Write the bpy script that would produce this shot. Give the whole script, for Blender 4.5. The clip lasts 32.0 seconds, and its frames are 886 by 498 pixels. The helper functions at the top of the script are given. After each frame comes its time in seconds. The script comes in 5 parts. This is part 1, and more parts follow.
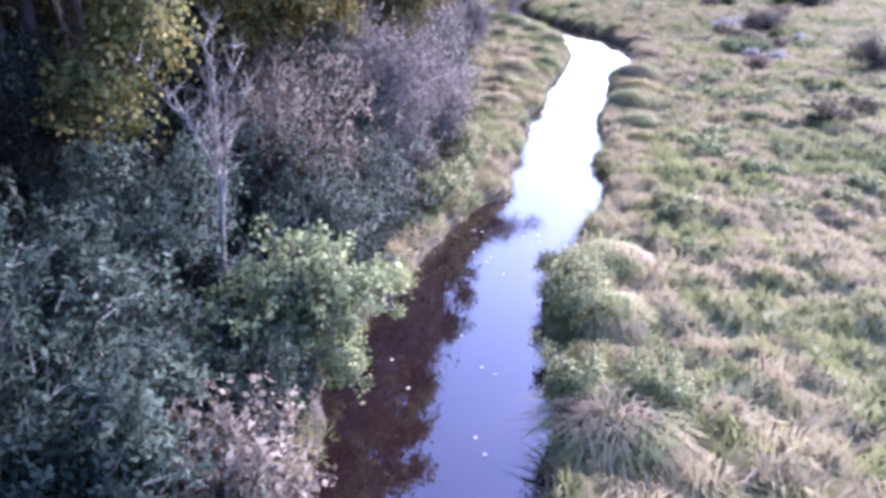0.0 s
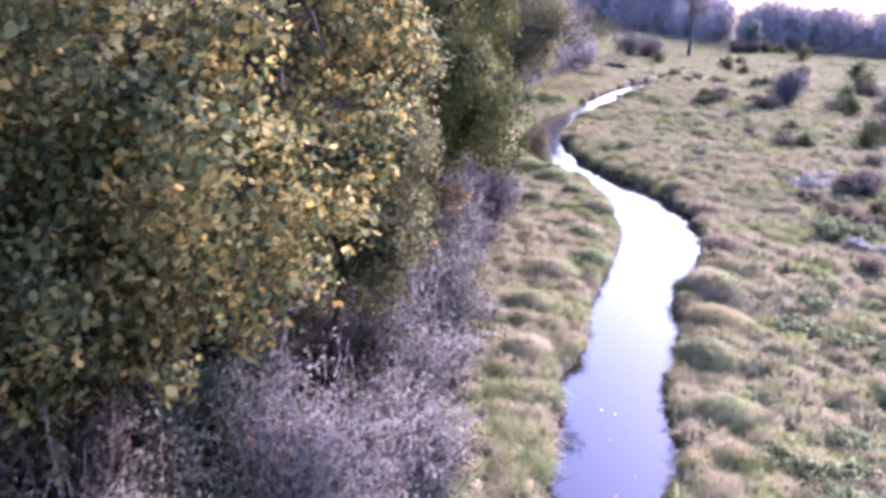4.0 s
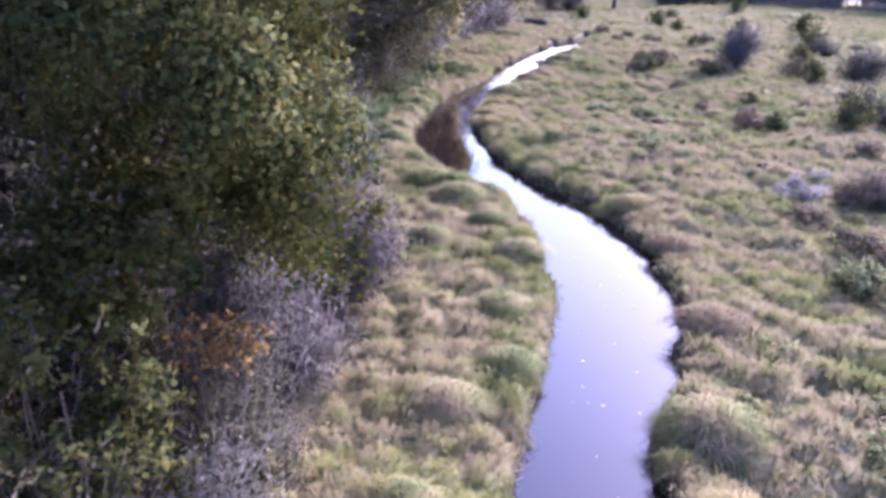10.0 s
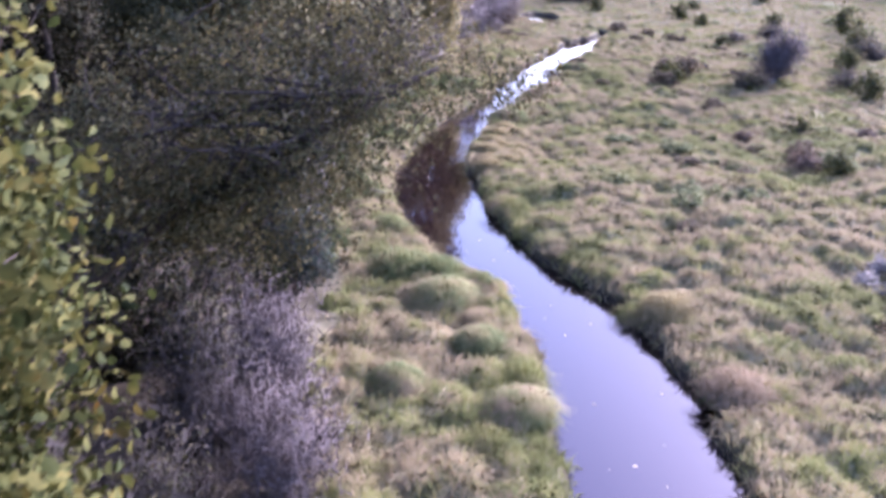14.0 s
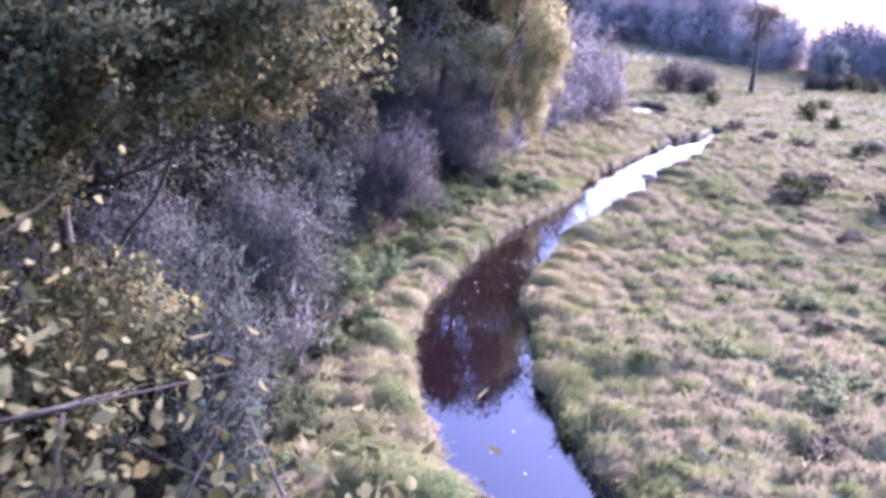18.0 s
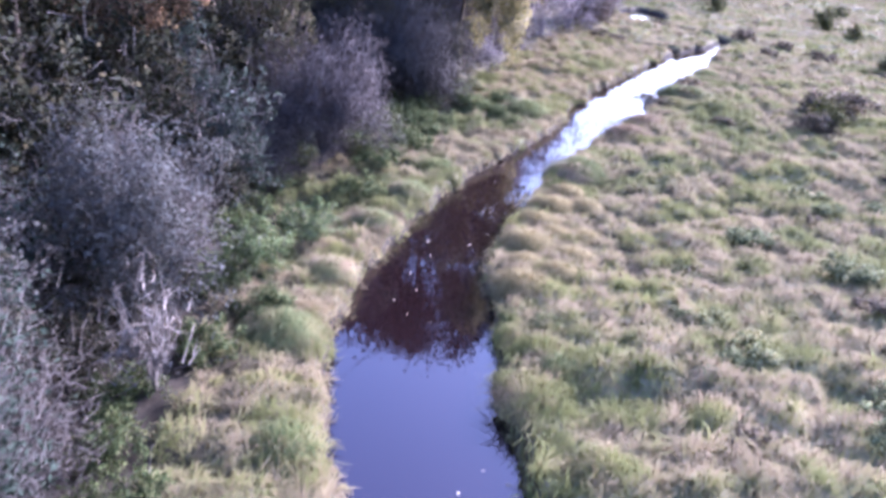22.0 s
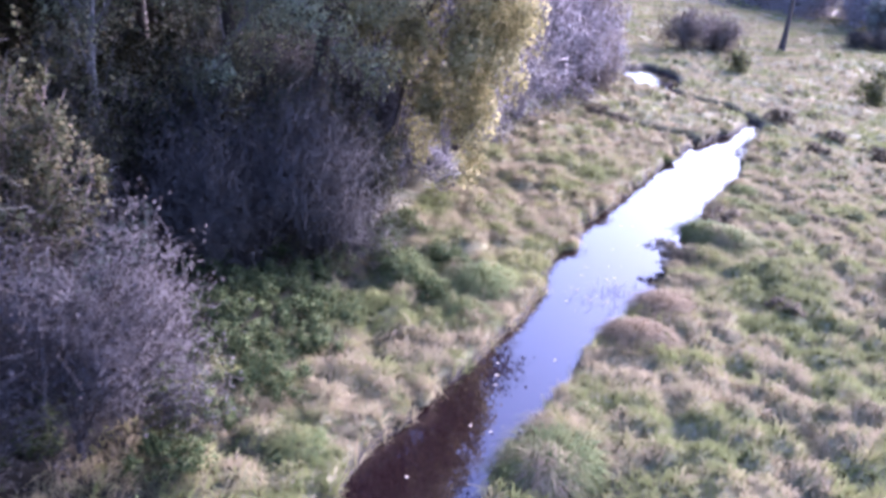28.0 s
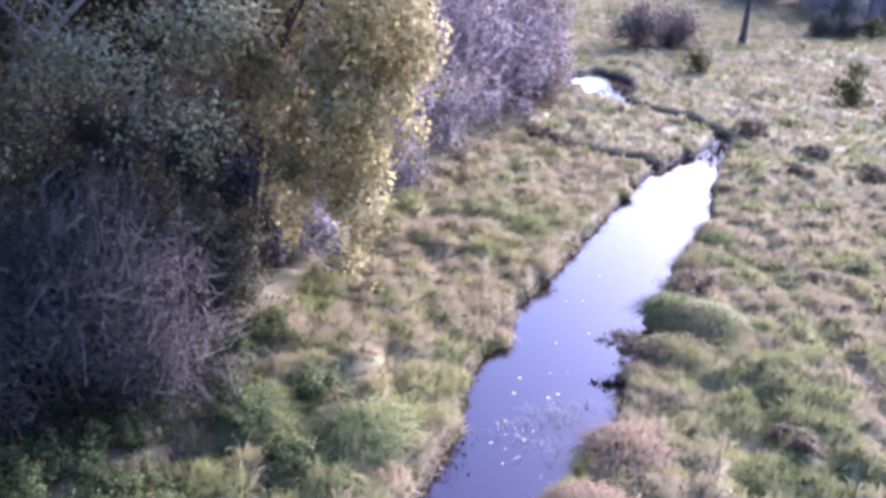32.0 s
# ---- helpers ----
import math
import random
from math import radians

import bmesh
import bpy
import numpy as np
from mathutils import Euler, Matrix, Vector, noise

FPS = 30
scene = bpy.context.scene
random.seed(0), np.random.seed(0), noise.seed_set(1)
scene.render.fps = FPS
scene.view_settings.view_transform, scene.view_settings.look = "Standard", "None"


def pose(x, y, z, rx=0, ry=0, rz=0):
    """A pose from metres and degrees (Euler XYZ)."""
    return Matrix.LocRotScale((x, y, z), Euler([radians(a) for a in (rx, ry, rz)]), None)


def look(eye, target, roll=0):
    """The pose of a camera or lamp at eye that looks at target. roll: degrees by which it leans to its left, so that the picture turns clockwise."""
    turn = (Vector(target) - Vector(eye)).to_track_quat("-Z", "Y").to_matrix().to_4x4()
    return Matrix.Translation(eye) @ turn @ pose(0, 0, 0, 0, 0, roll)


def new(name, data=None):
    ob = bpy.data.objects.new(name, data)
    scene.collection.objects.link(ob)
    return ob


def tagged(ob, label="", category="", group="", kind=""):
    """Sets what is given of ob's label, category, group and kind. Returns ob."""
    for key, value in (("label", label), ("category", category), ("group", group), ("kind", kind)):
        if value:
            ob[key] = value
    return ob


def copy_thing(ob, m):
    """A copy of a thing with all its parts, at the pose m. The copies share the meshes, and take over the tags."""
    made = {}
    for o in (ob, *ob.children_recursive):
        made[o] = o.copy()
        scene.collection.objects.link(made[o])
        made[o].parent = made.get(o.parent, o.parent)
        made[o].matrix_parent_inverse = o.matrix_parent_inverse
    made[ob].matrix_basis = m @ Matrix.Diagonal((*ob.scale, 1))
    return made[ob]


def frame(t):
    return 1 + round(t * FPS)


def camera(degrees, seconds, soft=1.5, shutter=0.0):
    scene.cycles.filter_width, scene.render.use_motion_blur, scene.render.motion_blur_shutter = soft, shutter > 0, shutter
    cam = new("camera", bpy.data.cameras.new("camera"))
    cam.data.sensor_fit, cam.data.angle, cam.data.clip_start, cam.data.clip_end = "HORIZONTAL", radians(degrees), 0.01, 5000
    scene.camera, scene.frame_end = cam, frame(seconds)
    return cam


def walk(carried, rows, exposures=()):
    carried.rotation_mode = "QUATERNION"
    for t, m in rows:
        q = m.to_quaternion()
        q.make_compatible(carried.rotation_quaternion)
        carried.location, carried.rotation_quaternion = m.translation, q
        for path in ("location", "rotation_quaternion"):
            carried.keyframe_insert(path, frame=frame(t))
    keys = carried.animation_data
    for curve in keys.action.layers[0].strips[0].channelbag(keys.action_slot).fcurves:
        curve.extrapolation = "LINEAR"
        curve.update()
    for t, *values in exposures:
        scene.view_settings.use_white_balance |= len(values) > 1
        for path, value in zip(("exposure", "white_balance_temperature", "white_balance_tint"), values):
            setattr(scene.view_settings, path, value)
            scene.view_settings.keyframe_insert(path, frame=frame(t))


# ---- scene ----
cam = camera(54.5, 32.0, soft=3.5, shutter=0.5)
# seconds; x, y, z in metres; pitch, roll, yaw in degrees
ROWS = [
    (0.0, -0.608, -5.434, 8.048, -22.03, -0.75, -2.80),
    (0.5, -0.694, -4.350, 7.965, -23.81, -1.10, -2.80),
    (1.0, -0.616, -3.029, 8.179, -24.14, -0.50, -2.77),
    (1.5, -0.428, -1.545, 8.586, -23.55, -1.06, -2.23),
    (2.0, -0.269, 0.014, 9.100, -22.32, -2.40, -1.43),
    (2.5, 0.011, 1.519, 9.640, -20.94, -1.83, -1.27),
    (3.0, 0.353, 3.257, 10.142, -19.85, -2.17, -0.66),
    (3.5, 0.691, 4.812, 10.549, -18.68, -2.43, -0.16),
    (4.0, 0.948, 6.101, 10.711, -17.30, -1.54, 0.24),
    (4.5, 1.084, 7.242, 10.757, -18.13, -1.63, 0.63),
    (6.5, 1.736, 11.193, 10.519, -19.41, -1.16, 1.66),
    (7.0, 2.032, 12.954, 10.306, -19.57, -1.47, -0.88),
    (7.5, 2.408, 14.578, 10.181, -20.14, -0.51, -5.01),
    (8.0, 2.604, 15.740, 10.160, -20.76, -0.71, -5.70),
    (8.5, 2.778, 16.751, 10.192, -21.53, -1.40, -5.64),
    (9.0, 3.038, 17.804, 10.369, -20.76, -1.46, -5.30),
    (9.5, 3.282, 18.802, 10.404, -19.46, -1.03, -5.09),
    (10.0, 3.396, 19.931, 10.315, -20.21, -1.06, -5.12),
    (10.5, 3.494, 20.991, 10.294, -21.01, -1.12, -5.14),
    (11.0, 3.619, 22.071, 10.288, -21.73, -1.08, -5.05),
    (11.5, 3.834, 23.165, 10.366, -21.18, -0.82, -5.13),
    (12.0, 3.986, 24.232, 10.464, -20.97, -1.19, -4.89),
    (12.5, 4.210, 25.442, 10.633, -21.70, -0.89, -4.99),
    (13.0, 4.495, 26.650, 10.839, -22.01, -0.59, -4.84),
    (13.5, 4.844, 27.825, 11.050, -22.04, -0.41, -4.79),
    (14.0, 5.210, 29.001, 11.286, -21.55, -0.51, -4.54),
    (14.5, 5.594, 30.158, 11.396, -20.59, -0.30, -4.36),
    (16.5, 7.181, 35.848, 11.086, -20.06, -0.93, -3.07),
    (17.0, 7.666, 36.712, 11.137, -18.32, -1.07, -3.16),
    (17.5, 7.704, 37.449, 11.083, -16.79, -0.89, 1.64),
    (18.0, 7.714, 38.214, 10.994, -17.09, -3.02, 3.28),
    (18.5, 7.759, 39.054, 10.716, -18.89, -2.59, 3.09),
    (19.0, 8.080, 39.799, 10.506, -17.28, -2.61, 3.33),
    (19.5, 7.997, 40.667, 10.103, -20.00, -3.17, 3.01),
    (20.0, 7.988, 41.532, 9.799, -21.93, -3.10, 2.61),
    (20.5, 8.182, 42.424, 9.623, -22.79, -3.13, 2.51),
    (21.0, 8.372, 43.414, 9.622, -23.43, -3.54, 2.67),
    (21.5, 8.599, 44.540, 9.753, -22.96, -3.04, 2.62),
    (22.0, 8.691, 45.831, 9.966, -22.98, -3.35, 2.60),
    (22.5, 8.768, 47.123, 10.246, -22.84, -4.23, 2.65),
    (23.0, 8.914, 48.583, 10.483, -23.28, -4.96, 2.67),
    (23.5, 9.050, 49.841, 10.799, -22.77, -5.16, 2.81),
    (24.0, 9.152, 50.955, 11.040, -21.40, -4.38, 2.93),
    (24.5, 9.367, 52.314, 11.179, -20.79, -3.71, 2.98),
    (26.5, 9.517, 57.572, 10.980, -22.68, -4.83, 2.75),
    (27.0, 9.769, 58.900, 11.023, -22.70, -5.04, 2.71),
    (27.5, 10.041, 60.228, 11.089, -22.15, -4.95, 2.76),
    (28.0, 10.290, 61.451, 11.018, -22.21, -5.14, 2.73),
    (28.5, 10.552, 62.672, 10.999, -22.10, -4.15, 2.67),
    (29.0, 10.816, 63.827, 11.028, -22.92, -4.85, 2.80),
    (29.5, 11.132, 65.044, 11.092, -22.15, -5.72, 2.88),
    (30.0, 11.389, 66.185, 10.983, -21.50, -5.30, 3.04),
    (30.5, 11.634, 67.327, 10.974, -20.67, -4.96, 2.63),
    (31.0, 11.843, 68.226, 11.086, -20.38, -3.80, 0.60),
    (31.5, 12.036, 68.884, 10.921, -21.01, -3.21, -0.15),
    (32.0, 12.153, 69.713, 10.932, -22.30, -3.18, -0.51),
]
walk(cam, [(t, pose(x, y, z, 90 + pitch, roll, yaw)) for t, x, y, z, pitch, roll, yaw in ROWS],
     exposures=[(0.0, 2.6, 5150, 34.0), (3.0, 2.6, 5350, 40.0), (8.0, 2.3, 5450, 38.0), (14.0, 2.25, 5450, 39.0), (17.0, 2.6, 5280, 44.0), (18.5, 2.66, 5230, 44.0), (20.0, 2.52, 5150, 39.0), (24.0, 2.48, 5180, 38.0), (29.0, 2.46, 5220, 39.0), (32.0, 2.37, 5330, 39.0)])


# ---- world, sun, exposure ----
SUN_ELEVATION, SUN_AZIMUTH = 28.0, 47.0   # degrees; azimuth from +y towards +x
world = bpy.data.worlds.new("world")
scene.world = world
world.use_nodes = True
wn = world.node_tree.nodes
sky = wn.new("ShaderNodeTexSky")
sky.sky_type = "NISHITA"
sky.sun_disc = False
sky.sun_elevation = radians(SUN_ELEVATION)
sky.sun_rotation = radians(SUN_AZIMUTH)
sky.air_density, sky.dust_density, sky.ozone_density = 1.0, 2.4, 2.5
wn["Background"].inputs["Strength"].default_value = 0.15
world.node_tree.links.new(sky.outputs[0], wn["Background"].inputs["Color"])

sun = new("sun", bpy.data.lights.new("sun", "SUN"))
sun.data.energy, sun.data.angle, sun.data.color = 2.8, radians(30), (1.0, 0.93, 0.82)
az, el = radians(SUN_AZIMUTH), radians(SUN_ELEVATION)
sun.matrix_world = look((math.sin(az) * math.cos(el) * 100, math.cos(az) * math.cos(el) * 100, math.sin(el) * 100), (0, 0, 0))


# ---- materials ----
def ramp(nodes, stops):
    r = nodes.new("ShaderNodeValToRGB")
    els = r.color_ramp.elements
    while len(els) < len(stops):
        els.new(0.5)
    for e, (p, c) in zip(els, stops):
        e.position, e.color = p, (*c, 1)
    return r


def noise_node(nt, scale, detail=4, rough=0.6, world_space=False):
    n = nt.nodes.new("ShaderNodeTexNoise")
    n.inputs["Scale"].default_value = scale
    n.inputs["Detail"].default_value = detail
    n.inputs["Roughness"].default_value = rough
    if world_space:
        g = nt.nodes.new("ShaderNodeNewGeometry")
        nt.links.new(g.outputs["Position"], n.inputs["Vector"])
    else:
        c = nt.nodes.new("ShaderNodeTexCoord")
        nt.links.new(c.outputs["Object"], n.inputs["Vector"])
    return n


def mixed(nt, a, b, weight=0.5):
    """weight * b + (1 - weight) * a of two value sockets."""
    m = nt.nodes.new("ShaderNodeMix")
    m.inputs[0].default_value = weight
    nt.links.new(a, m.inputs[2])
    nt.links.new(b, m.inputs[3])
    return m.outputs[0]


def fresh(name):
    m = bpy.data.materials.new(name)
    m.use_nodes = True
    return m, m.node_tree, m.node_tree.nodes["Principled BSDF"]


def leaf_material(name, colours, translucent=0.3, patch=0.8, per_leaf=0.45, rough=0.8, world_space=False, lo=0.28, hi=0.72, fuzz=0.0, fine=0.45):
    """Thin foliage: colour by patch of the plant and by single leaf."""
    m, nt, bsdf = fresh(name)
    n = noise_node(nt, patch, 3, 0.6, world_space)
    n2 = noise_node(nt, patch * 5.5, 2, 0.5, world_space)
    g = nt.nodes.new("ShaderNodeNewGeometry")
    value = mixed(nt, mixed(nt, n.outputs["Fac"], n2.outputs["Fac"], fine), g.outputs["Random Per Island"], per_leaf)
    k = len(colours)
    r = ramp(nt.nodes, [(lo + (hi - lo) * i / max(1, k - 1), c) for i, c in enumerate(colours)])
    nt.links.new(value, r.inputs[0])
    nt.links.new(r.outputs[0], bsdf.inputs["Base Color"])
    bsdf.inputs["Roughness"].default_value = rough
    bsdf.inputs["Specular IOR Level"].default_value = 0.15
    bsdf.inputs["Sheen Weight"].default_value = fuzz
    bsdf.inputs["Sheen Tint"].default_value = (0.95, 0.8, 0.6, 1)
    bsdf.inputs["Sheen Roughness"].default_value = 0.45
    t = nt.nodes.new("ShaderNodeBsdfTranslucent")
    nt.links.new(r.outputs[0], t.inputs["Color"])
    mix = nt.nodes.new("ShaderNodeMixShader")
    mix.inputs[0].default_value = translucent
    nt.links.new(bsdf.outputs[0], mix.inputs[1])
    nt.links.new(t.outputs[0], mix.inputs[2])
    nt.links.new(mix.outputs[0], nt.nodes["Material Output"].inputs["Surface"])
    return m


def solid_material(name, colours, scale=6.0, rough=0.85, bump=0.4, world_space=False, fine=60.0):
    m, nt, bsdf = fresh(name)
    a = noise_node(nt, scale, 5, 0.65, world_space)
    b = noise_node(nt, fine, 3, 0.6, world_space)
    value = mixed(nt, a.outputs["Fac"], b.outputs["Fac"], 0.35)
    k = len(colours)
    r = ramp(nt.nodes, [(0.33 + 0.34 * i / max(1, k - 1), c) for i, c in enumerate(colours)])
    nt.links.new(value, r.inputs[0])
    nt.links.new(r.outputs[0], bsdf.inputs["Base Color"])
    bsdf.inputs["Roughness"].default_value = rough
    bp = nt.nodes.new("ShaderNodeBump")
    bp.inputs["Strength"].default_value = bump
    bp.inputs["Distance"].default_value = 0.03
    nt.links.new(value, bp.inputs["Height"])
    nt.links.new(bp.outputs[0], bsdf.inputs["Normal"])
    return m


M_GROUND = solid_material("marsh_soil", [(0.093, 0.098, 0.044), (0.174, 0.166, 0.078), (0.278, 0.232, 0.132), (0.186, 0.197, 0.078)], 0.6, 0.95, 0.6, True, 9.0)
# ground under the trees: wet leaf litter, with the wood's shade painted in dark
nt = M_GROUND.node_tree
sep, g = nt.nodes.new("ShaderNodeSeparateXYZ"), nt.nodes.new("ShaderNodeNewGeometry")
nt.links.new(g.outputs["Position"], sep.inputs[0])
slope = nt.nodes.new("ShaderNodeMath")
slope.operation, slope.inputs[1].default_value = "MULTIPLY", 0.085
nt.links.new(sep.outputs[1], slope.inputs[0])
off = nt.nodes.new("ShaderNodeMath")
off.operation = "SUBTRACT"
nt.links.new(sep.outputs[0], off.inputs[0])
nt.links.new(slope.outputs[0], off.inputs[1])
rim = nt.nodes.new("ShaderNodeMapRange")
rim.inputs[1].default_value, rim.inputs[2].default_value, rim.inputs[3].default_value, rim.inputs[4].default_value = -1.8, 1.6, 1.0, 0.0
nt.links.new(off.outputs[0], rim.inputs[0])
shaded_litter = nt.nodes.new("ShaderNodeMix")
shaded_litter.data_type = "RGBA"
nt.links.new(rim.outputs[0], shaded_litter.inputs[0])
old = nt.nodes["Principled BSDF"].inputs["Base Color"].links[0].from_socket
nt.links.new(old, shaded_litter.inputs[6])
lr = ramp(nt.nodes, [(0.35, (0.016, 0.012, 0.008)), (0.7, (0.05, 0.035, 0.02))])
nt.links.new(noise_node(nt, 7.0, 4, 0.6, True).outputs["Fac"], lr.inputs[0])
nt.links.new(lr.outputs[0], shaded_litter.inputs[7])
nt.links.new(shaded_litter.outputs[2], nt.nodes["Principled BSDF"].inputs["Base Color"])
mud = nt.nodes.new("ShaderNodeMapRange")
mud.inputs[1].default_value, mud.inputs[2].default_value, mud.inputs[3].default_value, mud.inputs[4].default_value = 0.12, 0.42, 1.0, 0.0
nt.links.new(sep.outputs[2], mud.inputs[0])
wet = nt.nodes.new("ShaderNodeMix")
wet.data_type = "RGBA"
nt.links.new(mud.outputs[0], wet.inputs[0])
nt.links.new(shaded_litter.outputs[2], wet.inputs[6])
wr = ramp(nt.nodes, [(0.35, (0.018, 0.012, 0.009)), (0.7, (0.05, 0.036, 0.022))])
nt.links.new(noise_node(nt, 5.0, 4, 0.6, True).outputs["Fac"], wr.inputs[0])
nt.links.new(wr.outputs[0], wet.inputs[7])
nt.links.new(wet.outputs[2], nt.nodes["Principled BSDF"].inputs["Base Color"])
M_THATCH = solid_material("old_thatch", [(0.075, 0.060, 0.030), (0.180, 0.150, 0.075), (0.300, 0.240, 0.135)], 3.0, 0.95, 0.6, True, 20.0)
M_GRASS = leaf_material("marsh_grass", [(0.172, 0.186, 0.064), (0.222, 0.228, 0.084), (0.300, 0.258, 0.136), (0.352, 0.276, 0.180), (0.285, 0.266, 0.105), (0.208, 0.220, 0.074)], 0.45, 0.17, 0.05, 0.9, True, 0.395, 0.605, 0.1, fine=0.3)
M_TUSSOCK = leaf_material("tussock_grass", [(0.11, 0.145, 0.06), (0.185, 0.205, 0.09), (0.28, 0.265, 0.125), (0.37, 0.30, 0.19), (0.35, 0.255, 0.175)], 0.35, 0.2, 0.1, 0.9, True, 0.37, 0.63, 0.1)
M_SEDGE = leaf_material("fresh_green_sedge", [(0.076, 0.110, 0.043), (0.132, 0.166, 0.066), (0.202, 0.216, 0.087), (0.293, 0.258, 0.126)], 0.35, 0.5, 0.15, 0.9, True, 0.33, 0.67, 0.08)
M_TUSSOCK_PINK = leaf_material("reddish_tussock_grass", [(0.2, 0.155, 0.095), (0.32, 0.245, 0.16), (0.40, 0.31, 0.22)], 0.5, 0.6, 0.35, 0.9)
M_TUSSOCK_STRAW = leaf_material("straw_tussock_grass", [(0.231, 0.197, 0.087), (0.366, 0.305, 0.156), (0.462, 0.384, 0.217)], 0.5, 0.6, 0.35, 0.9)
M_YELLOW = leaf_material("autumn_yellow_leaves", [(0.035, 0.046, 0.021), (0.085, 0.096, 0.039), (0.160, 0.154, 0.060), (0.280, 0.226, 0.083), (0.420, 0.298, 0.094), (0.520, 0.326, 0.092)], 0.3, 1.2, 0.3, lo=0.3, hi=0.75)
M_FADED = leaf_material("fading_maple_leaves", [(0.036, 0.050, 0.018), (0.090, 0.101, 0.038), (0.171, 0.162, 0.059), (0.261, 0.221, 0.077), (0.450, 0.306, 0.072)], 0.35, 0.9, 0.35, lo=0.28, hi=0.78)
M_OLIVE = leaf_material("olive_oak_leaves", [(0.019, 0.026, 0.010), (0.041, 0.054, 0.017), (0.079, 0.088, 0.026), (0.127, 0.120, 0.035), (0.178, 0.135, 0.040), (0.393, 0.160, 0.030)], 0.3, 1.5, 0.22, lo=0.28, hi=0.8)
# forest leaves: the shade inside the wood is put into this near-black colour
M_WOOD_SHADE = leaf_material("forest_leaves_toned_as_shade", [(0.008, 0.011, 0.006), (0.017, 0.021, 0.010), (0.03, 0.031, 0.015), (0.055, 0.045, 0.022)], 0.1, 0.7)
M_WILLOW = leaf_material("grey_willow_leaves", [(0.014, 0.024, 0.017), (0.028, 0.042, 0.033), (0.048, 0.068, 0.050), (0.076, 0.097, 0.077)], 0.25, 0.9)
M_LIME = leaf_material("yellow_green_leaves", [(0.084, 0.110, 0.048), (0.147, 0.173, 0.082), (0.217, 0.235, 0.116), (0.293, 0.294, 0.150)], 0.3, 0.9)
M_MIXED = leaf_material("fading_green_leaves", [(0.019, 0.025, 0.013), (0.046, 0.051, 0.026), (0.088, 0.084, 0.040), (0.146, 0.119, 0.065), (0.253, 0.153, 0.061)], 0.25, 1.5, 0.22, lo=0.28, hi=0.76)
M_YELLOWISH = leaf_material("grey_green_and_orange_leaves", [(0.027, 0.033, 0.017), (0.067, 0.071, 0.033), (0.137, 0.129, 0.059), (0.232, 0.189, 0.081), (0.366, 0.207, 0.068)], 0.3, 1.5, 0.22, lo=0.28, hi=0.76)
M_WITHERED = leaf_material("withered_willow_leaves", [(0.024, 0.026, 0.012), (0.058, 0.059, 0.026), (0.104, 0.098, 0.048), (0.160, 0.139, 0.066), (0.222, 0.170, 0.070)], 0.3, 1.4, 0.3, lo=0.28, hi=0.76)
M_GOLD = leaf_material("pale_gold_leaves", [(0.145, 0.133, 0.066), (0.285, 0.259, 0.121), (0.436, 0.382, 0.194), (0.569, 0.482, 0.265)], 0.5, 1.5, 0.22)
M_BIRCH = leaf_material("grey_green_birch_leaves", [(0.090, 0.102, 0.064), (0.196, 0.203, 0.120), (0.330, 0.323, 0.187), (0.480, 0.434, 0.240)], 0.35, 1.5, 0.25, lo=0.28, hi=0.74)
M_CONIFER = leaf_material("pale_conifer_needles", [(0.12, 0.14, 0.125), (0.19, 0.215, 0.19), (0.28, 0.3, 0.27)], 0.2, 1.0)
M_SAGE = leaf_material("sage_green_herb_leaves", [(0.096, 0.118, 0.052), (0.168, 0.185, 0.085), (0.264, 0.263, 0.128), (0.372, 0.347, 0.180)], 0.3, 1.1)
M_RUST = leaf_material("rust_leaves", [(0.050, 0.039, 0.025), (0.122, 0.078, 0.047), (0.214, 0.133, 0.078), (0.235, 0.182, 0.103)], 0.3, 1.0)
M_OCHRE = leaf_material("orange_ochre_leaves", [(0.119, 0.072, 0.025), (0.255, 0.153, 0.060), (0.383, 0.230, 0.093)], 0.3, 1.0)
M_PINK = leaf_material("pinkish_shrub_leaves", [(0.071, 0.058, 0.045), (0.152, 0.124, 0.097), (0.248, 0.207, 0.161)], 0.3, 1.0)
M_HERB = leaf_material("nettle_leaves", [(0.035, 0.058, 0.023), (0.075, 0.115, 0.043), (0.150, 0.190, 0.075), (0.275, 0.287, 0.138)], 0.3, 1.2)
M_BEIGELEAF = leaf_material("withered_beige_leaves", [(0.065, 0.055, 0.049), (0.131, 0.113, 0.100), (0.209, 0.180, 0.160)], 0.3, 1.0)
M_BRAMBLE = leaf_material("bramble_leaves", [(0.06, 0.055, 0.032), (0.11, 0.095, 0.06), (0.17, 0.14, 0.09), (0.24, 0.17, 0.115)], 0.3, 1.0)
M_SEEDHEAD = leaf_material("pale_seed_heads", [(0.187, 0.180, 0.158), (0.288, 0.277, 0.248), (0.374, 0.360, 0.331)], 0.3, 1.0)
M_HAZE = leaf_material("hazy_grey_green_leaves", [(0.032, 0.033, 0.031), (0.069, 0.071, 0.065), (0.113, 0.116, 0.109), (0.173, 0.171, 0.162)], 0.25, 1.2, 0.3)
M_WINELEAF = leaf_material("wine_grey_leaves", [(0.041, 0.035, 0.037), (0.081, 0.069, 0.071), (0.131, 0.115, 0.115)], 0.25, 1.2, 0.3)
M_NETTLE = leaf_material("dark_nettle_leaves", [(0.027, 0.041, 0.015), (0.057, 0.083, 0.032), (0.104, 0.129, 0.047), (0.191, 0.191, 0.086)], 0.25, 1.2)
M_GREYLEAF = leaf_material("withered_grey_leaves", [(0.050, 0.043, 0.038), (0.104, 0.090, 0.078), (0.172, 0.150, 0.130)], 0.25, 1.0)
